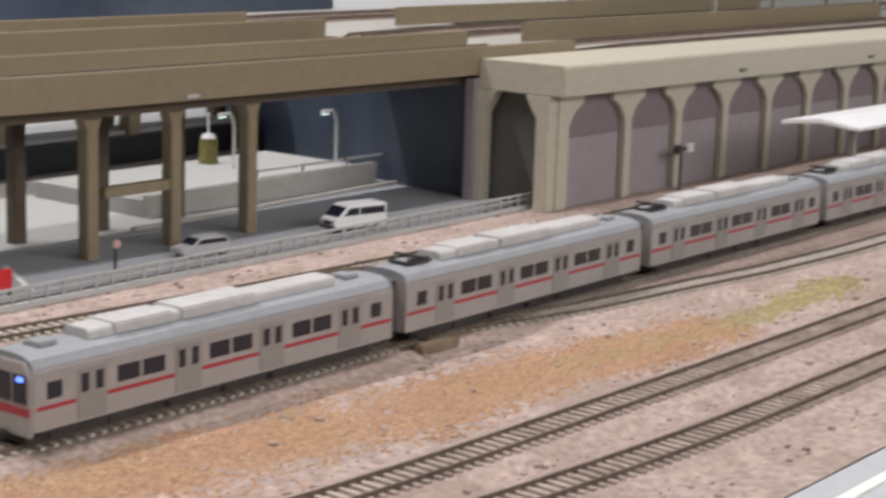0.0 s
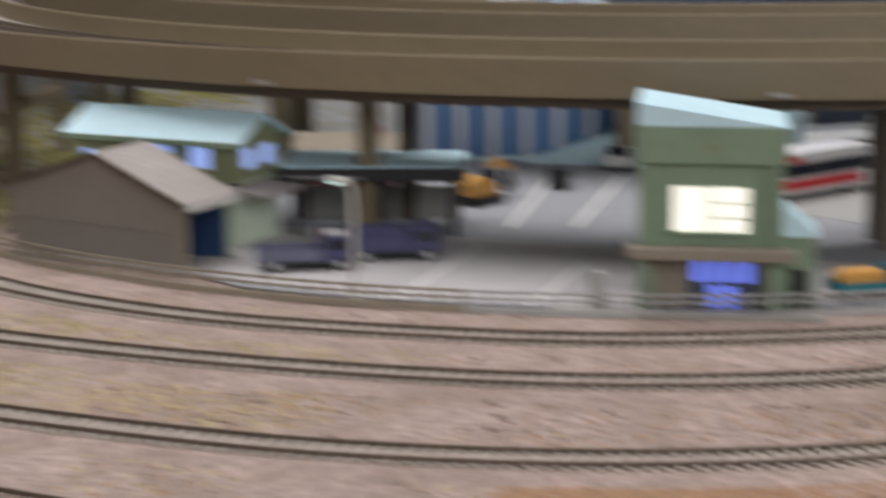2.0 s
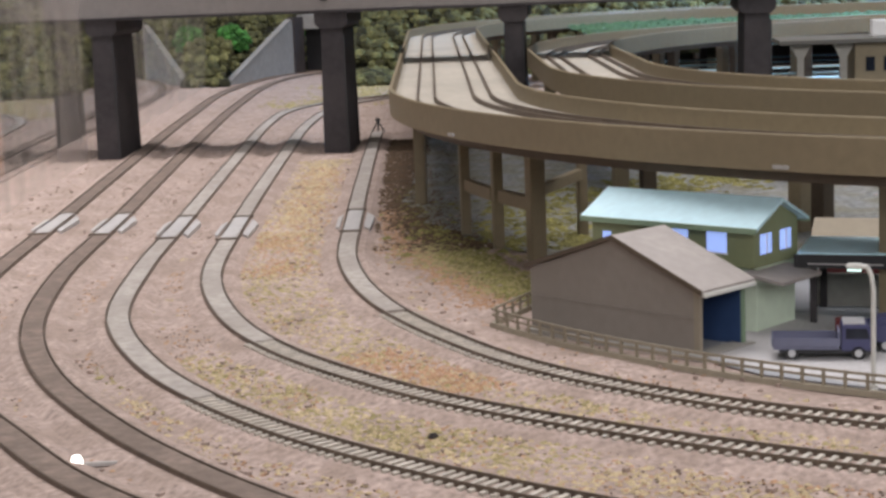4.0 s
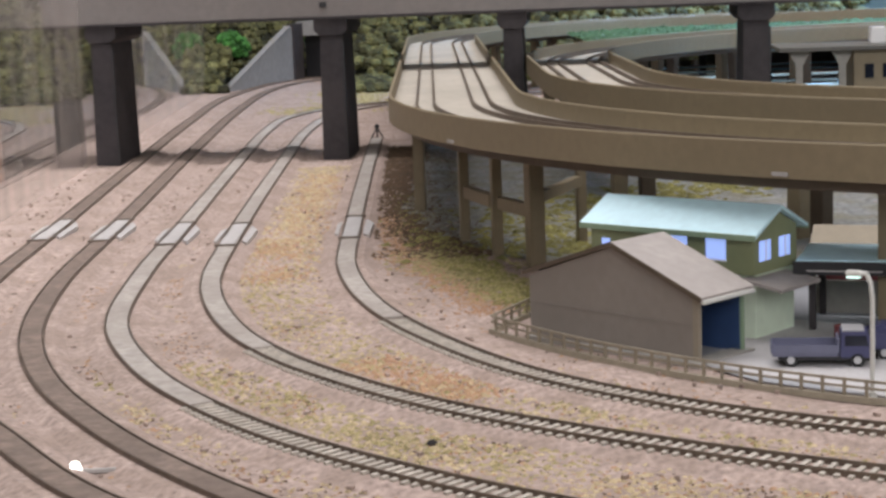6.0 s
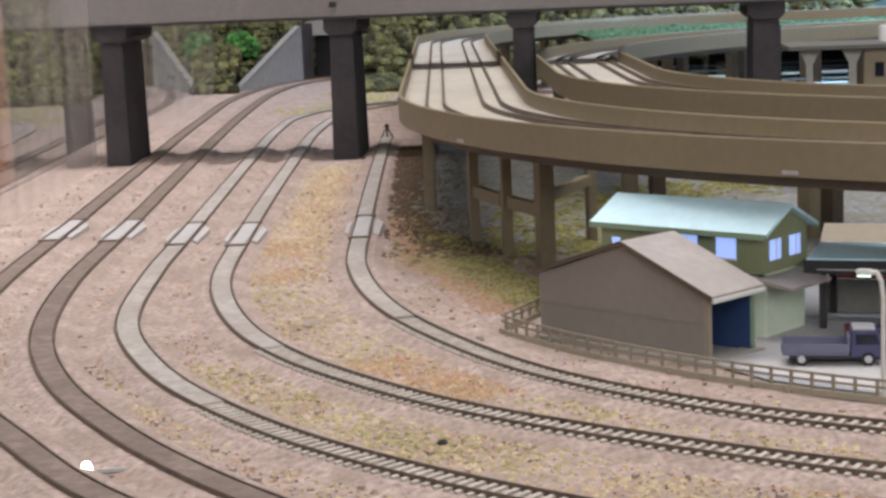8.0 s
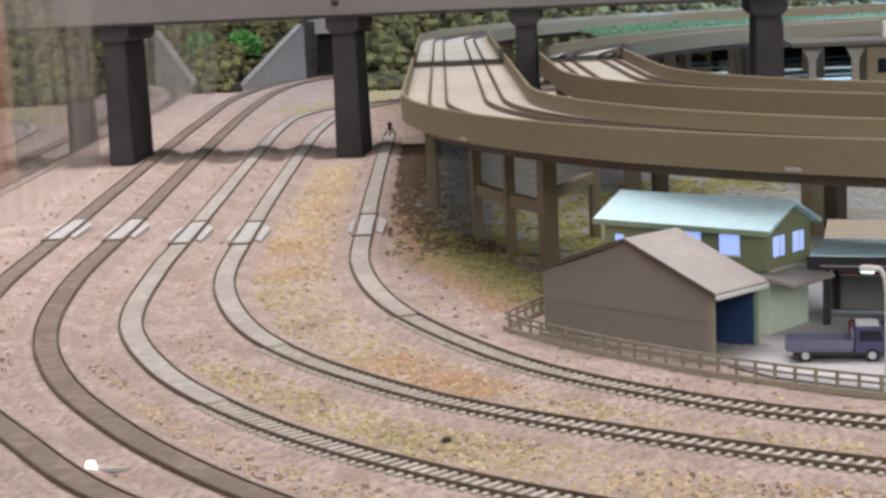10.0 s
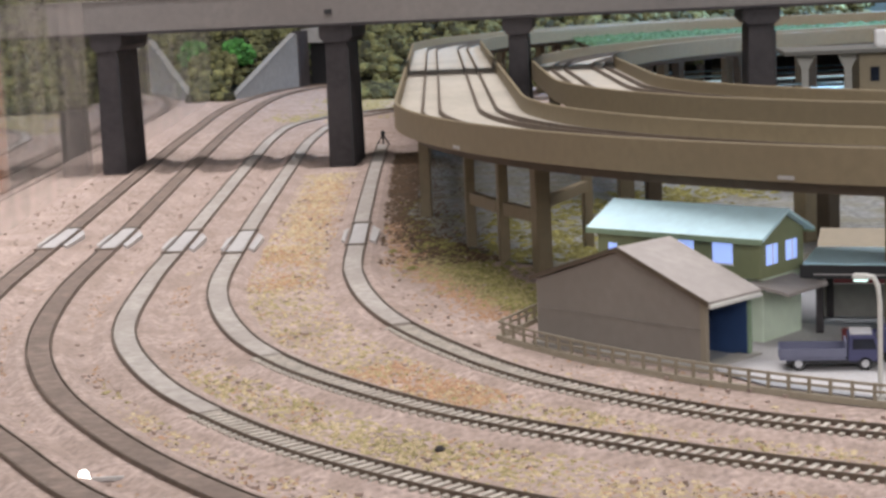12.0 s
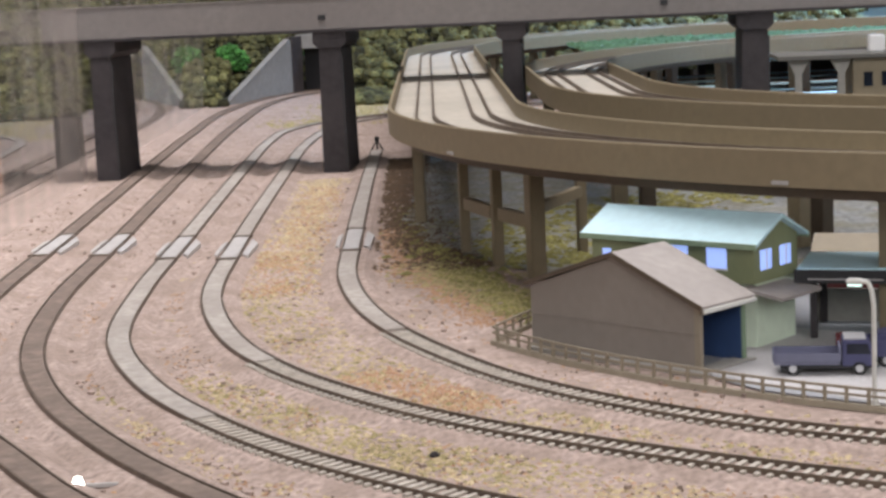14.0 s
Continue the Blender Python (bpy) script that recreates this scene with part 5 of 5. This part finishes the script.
def clump(verts, faces, x, y, z, r, rng):
    """A rough little tuft of foliage: a jittered low ball."""
    k = len(verts)
    rings, seg = 3, 6
    verts.append((x, y, z + r * rng.uniform(0.8, 1.1)))
    for i in range(1, rings + 1):
        th = math.pi * i / (rings + 1.2)
        for j in range(seg):
            ph = 2 * math.pi * (j + 0.5 * (i % 2)) / seg
            q = r * rng.uniform(0.75, 1.2)
            verts.append((x + q * math.sin(th) * math.cos(ph), y + q * math.sin(th) * math.sin(ph), z + q * math.cos(th)))
    for j in range(seg):
        faces.append((k, k + 1 + j, k + 1 + (j + 1) % seg))
    for i in range(rings - 1):
        for j in range(seg):
            a, b = k + 1 + i * seg + j, k + 1 + i * seg + (j + 1) % seg
            faces.append((a, a + seg, b + seg, b))


def hill_foot(x):
    """How far back the slope begins; it keeps clear of the portal."""
    if x < -245:
        return 2080
    if x < -176:
        return 2130 + (x + 241) * 2.31
    return 2335 if x < -108 else 2160 - 0.3 * (x + 110)


def hill_height(x, y):
    edge = hill_foot(x)
    s = min(1, max(0, (y - edge) / 420))
    return 150 * (s ** 0.7) + 14 * noise.noise(Vector((x * 0.008, y * 0.008, 3)))


def hillside():
    rng = random.Random(7)
    t = thing("hillside", label="steep hillside covered in olive foliage clumps", category="hill", kind="stuff")
    verts, faces = [], []
    xs, ys = list(range(-900, 1230, 30)), list(range(2060, 3160, 30))
    for y in ys:
        for x in xs:
            verts.append((x, y, hill_height(x, y) - 8 if hill_height(x, y) > 22 else -4))
    w = len(xs)
    for j in range(len(ys) - 1):
        for i in range(w - 1):
            k = j * w + i
            faces.append((k, k + 1, k + w + 1, k + w))
    # sheet below the clumps, coloured as the shade between them
    from_lists("slope", verts, faces, M_GAPSHADE, t)
    verts, faces = [], []
    for _ in range(12500):
        x, y = rng.uniform(-620, 520), 2070 + 700 * rng.random() ** 1.3
        if y < hill_foot(x):
            continue
        clump(verts, faces, x, y, hill_height(x, y) + rng.uniform(-2, 6), rng.uniform(3.5, 9.0), rng)
    for _ in range(800):
        x, y = rng.uniform(-118, 90), rng.uniform(1990, 2200)
        clump(verts, faces, x, y, rng.uniform(-1, 4), rng.uniform(4, 11), rng)
    tagged(from_lists("foliage", verts, faces, M_LEAF, t), kind="stuff")
    return t


hillside()


def tree(x, y, z, h, r, seed):
    rng = random.Random(seed)
    t = thing("tree", x, y, z, 0, "bright green leafy model tree on the hillside", "tree", "hillside trees")
    b = cyl(0, 0, -6, h * 0.6, 2.4, 1.2, 8)
    for i in range(5):
        a = i * 1.3
        d = Vector((math.cos(a), math.sin(a), 1.1)).normalized()
        m = d.to_track_quat("Z", "Y").to_matrix().to_4x4()
        cyl(d.x * h * 0.14, d.y * h * 0.14, h * 0.55 - h * 0.15, h * 0.55 + h * 0.15, 1.0, 0.5, 6, bm=b, tilt=m)
    part("trunk", b, M_TRUNK, t)
    verts, faces = [], []
    for _ in range(130):
        v = Vector((rng.gauss(0, 1), rng.gauss(0, 1), rng.gauss(0, 1))).normalized() * r * rng.uniform(0.4, 1.05)
        if rng.random() < 0.25 and v.z < 0:
            continue
        clump(verts, faces, v.x, v.y, h * 0.72 + v.z * 0.9, rng.uniform(2.5, 5.5), rng)
    from_lists("crown", verts, faces, M_LEAFBRIGHT, t)
    return t


tree(-243, 2166, 14, 54, 15, 1)
tree(-236, 2186, 22, 36, 12, 2)
tree(-148, 2345, 30, 32, 20, 3)
tree(-118, 2350, 36, 34, 19, 4)

# clear panel along the outer side of the layout
t = thing("acrylic_panel", label="clear acrylic safety panel standing along the table edge", category="panel")
pane = part("pane", prism([(-242, 700), (-268, 2110), (-271, 2110), (-245, 700)], -1.2, 230, "z"), M_ACRYLIC, t)
pane.visible_shadow = False
part("frame_post", box(-350, -318, 1262, 1290, -930, 240, 1.0), M_ORANGEFRAME, t, "orange-brown wooden frame post")

# carport, lorries and plant in the yard behind the house
CA = -19.2
t = thing("carport", 125, 612, 0, CA, "open carport with flat pale blue roof and dark edge", "carport")
part("roof", box(0, 66, 0, 38, 24, 25.6, 0.2), M_ICE, t, "flat pale blue roof")
part("fascia", box(-0.8, 66.8, -1.2, -0.2, 20.5, 25.2), M_BLACK, t, "dark roof edge")
part("fascia", box(66.2, 67.2, -0.1, 38, 20.5, 25.2), M_BLACK, t, "dark roof edge")
for x in (4, 34, 61):
    for y in (4, 34):
        part("post", box(x, x + 2.4, y, y + 2.4, -1.2, 23.9), M_STEEL, t)
part("back_wall", box(2, 64, 36.6, 37.6, -1.2, 12), M_CONC, t)
part("light_strip", box(4, 30, -1.6, -1.25, 21.8, 22.2), M_PAD, t)
t = thing("excavator", 213, 652, 0, 30, "orange excavator parked at the carport end", "excavator")
part("track_unit", box(-9, 9, -6.5, -2.5, -1.0, 3.2, 0.8), M_BLACK, t)
part("track_unit", box(-9, 9, 2.5, 6.5, -1.0, 3.2, 0.8), M_BLACK, t)
part("house", prism([(-8, 3.4), (6, 3.4), (6, 7), (2, 10.5), (-5, 11.5), (-8, 9)], -5.5, 5.5, "y", 0.6), M_AMBER, t)
part("cab", box(0, 6, -5.4, -0.5, 7, 13.5, 0.4), M_WINDOW, t, "dark glazed cab")
part("boom", prism([(5, 6), (14, 14), (21, 10), (22, 11.5), (14, 16.5), (4, 9)], 1, 3, "y"), M_AMBER, t)
part("bucket", prism([(20, 10.2), (23, 4), (19, 1), (17.5, 4)], 0, 4, "y", 0.3), M_BLACK, t)
t = thing("parts_crate", 138, 597, 0, CA, "dark red crate in front of the carport", "crate")
part("box", box(-2.6, 2.6, -2, 2, -1.0, 4, 0.3), M_DARKRED, t)
part("lid", box(-2.8, 2.8, -2.2, 2.2, 4.05, 4.7, 0.15), M_DARKRED, t)
t = thing("glazed_hall", 205, 752, 0, -8, "glazed pale blue hall with white columns", "building")
part("wall", box(0, 130, 4, 10, -1.2, 50), M_ICE, t)
for i in range(9):
    part("column", box(i * 15, i * 15 + 3, 1.5, 3.9, -1.2, 48, 0.3), M_WHITE, t)
    if i < 8:
        part("pane", box(i * 15 + 3.4, i * 15 + 14.6, 3.2, 3.9, 2, 30), M_BUSBLUE, t, "blue glazing")
part("cornice", box(-3, 136, -2, 12, 50.1, 54, 0.3), M_ICE, t)
t = thing("tiled_house", 152, 700, 0, CA, "low dark red house with brown roof", "house")
part("wall", box(0, 38, 0, 22, -1.2, 16), M_DARKRED, t)
part("roof", prism([(-3, 15.9), (11, 23), (25, 15.9)], -3, 41, "x"), M_VIA, t, "low brown roof")
part("chimney", box(30, 33, 9, 12, 20, 26, 0.2), M_REDSIGN, t, "red chimney")
t = thing("ramp", 262, 738, 0, -32, "pale blue sloping ramp beside the car park", "ramp")
part("slope", prism([(0, -1.2), (120, -1.2), (120, 40), (0, 0.5)], 0, 60, "y"), M_ICE, t)

# flat-roofed station building inside the inner viaduct
t = thing("brown_station_house", 238, 1000, 0, -6, "brown station house with flat grey roof and white tank", "building")
part("wall", box(0, 90, 0, 50, -1.2, 78, 0.4), M_VIA, t)
part("roof", box(-42, 94, -6, 54, 78.1, 80.4, 0.3), M_SHUTTERDK, t, "flat dark grey roof")
part("tank", box(11, 20, 12, 22, 80.5, 90, 0.8), M_WHITE, t, "white roof tank")
for i in range(8):
    part("window", box(6 + i * 10, 11 + i * 10, -0.5, 0.2, 62, 70), M_WINDOW, t)
for x in (-32, -8):
    part("post", prism([(x, -1.2), (x + 4, -1.2), (x + 4, 70), (x + 8, 78), (x - 4, 78), (x, 70)], 2, 6, "y"), M_CONC, t)
t = thing("grass_terrace", label="grassy terrace between the far viaduct curves", category="terrace")
part("bank", prism([(150, 1720), (260, 1690), (1200, 1690), (1200, 2040), (420, 2040), (260, 1990), (160, 1880)], 50, 58, "z"), M_NAVY, t, "dark blue terrace side")
for x, y in ((180, 1730), (420, 1700), (700, 1700), (980, 1700), (300, 1990), (700, 2030)):
    part("post", box(x, x + 8, y, y + 8, -1.2, 49.9), M_STEEL, t)
g = scatter("grass_tuft", 5000, lambda r: (r.uniform(150, 1000), r.uniform(1720, 2030)), 5.0, M_TERRACE, "dull green grass on the terrace", 44, z=58.3, category="grass")
# long pale platforms and carriages in the far yard
for k, y in enumerate((1465, 1540, 1610, 1700, 1790, 1880)):
    t = thing("yard_platform", 480, y, 0, -3 + k, "pale low platform with a white edge in the far yard", "platform", "far yard platforms")
    part("slab", box(-330, 700, -9, 9, -1.2, 7, 0.4), M_APRON, t)
    part("edge", box(-330, 700, -9.8, -9.1, 5, 8, 0.1), M_WHITE, t, "white platform edge")
    part("canopy", box(-260, 640, -5, 5, 20, 21.5, 0.3), M_ICE, t, "thin pale canopy")
    for x in range(-250, 640, 110):
        part("post", box(x, x + 3, -1.5, 1.5, 7.1, 19.9), M_STEEL, t)
for k, (x, y) in enumerate(((320, 1180), (420, 1330), (330, 1290))):
    t = thing("parked_carriage", x, y, 0, -4 + k * 2, "pale parked carriage in the far yard", "train car", "far yard carriages")
    part("body", box(-60, 60, -9, 9, 5, 24, 1.5), M_WHITE if k != 1 else M_ICE, t)
    part("window_band", box(-56, 56, -9.3, -9.05, 14, 19), M_WINDOW, t)
    part("underframe", box(-54, 54, -7, 7, -1.0, 4.9), M_UNDER, t)

for k, (x, y, c) in enumerate(((382, 1330, M_REDSIGN), (330, 1345, M_BUSBLUE), (300, 1420, M_WHITE), (440, 1310, M_WHITE), (520, 1290, M_BUSBLUE))):
    t = thing("delivery_van", x, y, 0, 170 - 9 * k, ("red", "blue", "white", "white", "blue")[k] + " box van parked in the far yard", "van", "far yard vans")
    part("box_body", box(-15, 8, -7, 7, 3, 18, 0.8), c, t)
    part("cab", prism([(8.2, 3), (16, 3), (16, 8), (13, 12.5), (8.2, 12.5)], -6.5, 6.5, "y", 0.4), M_WHITE, t)
    part("windscreen", prism([(16.1, 8.2), (13.2, 12.3), (13.5, 12.5), (16.4, 8.4)], -5.6, 5.6, "y"), M_WINDOW, t)
    wheels(t, (-9, 11), 6.6, 2.4)

# teal-lit boards far behind
plate("backdrop", 250, 2600, 3140, 3150, -60, 300, M_TEALBOARD, "plain teal board behind the layout", "backdrop")

# small loose bits
rng = random.Random(12)
t = thing("ground_lamp", -101, 467, 0, 0, "tiny bright lamp lying on the ballast", "lamp")
part("bulb", cyl(0, 0, -1.2, 2.0, 2.0, 1.1, 14), M_BULB, t, "glowing white bulb")
part("lead", box(2, 11, -0.6, 0.6, -1.0, 0.2, 0.2), M_PAD, t)
places = []
for _ in range(2600):
    x, y = rng.uniform(-250, 620), rng.uniform(185, 1250)
    places.append((x, y, -1.4, -0.75 + rng.random() * 0.7, rng.uniform(0.4, 1.1), rng.uniform(0.4, 1.0), rng.uniform(0, 3)))
g = thing("gravel", label="loose pinkish gravel grains scattered on the ground", category="gravel", kind="stuff")
many_boxes("grains", places, M_SAND, g)
t = thing("stone", -4, 482, 0, 20, "small dark stone lying between tracks", "stone")
part("stone", prism([(-1.7, -0.8), (1.2, -1.1), (1.8, 0.4), (0.2, 1.2), (-1.3, 0.7)], -1.3, 0.5, "z", 0.5), M_STEEL, t)
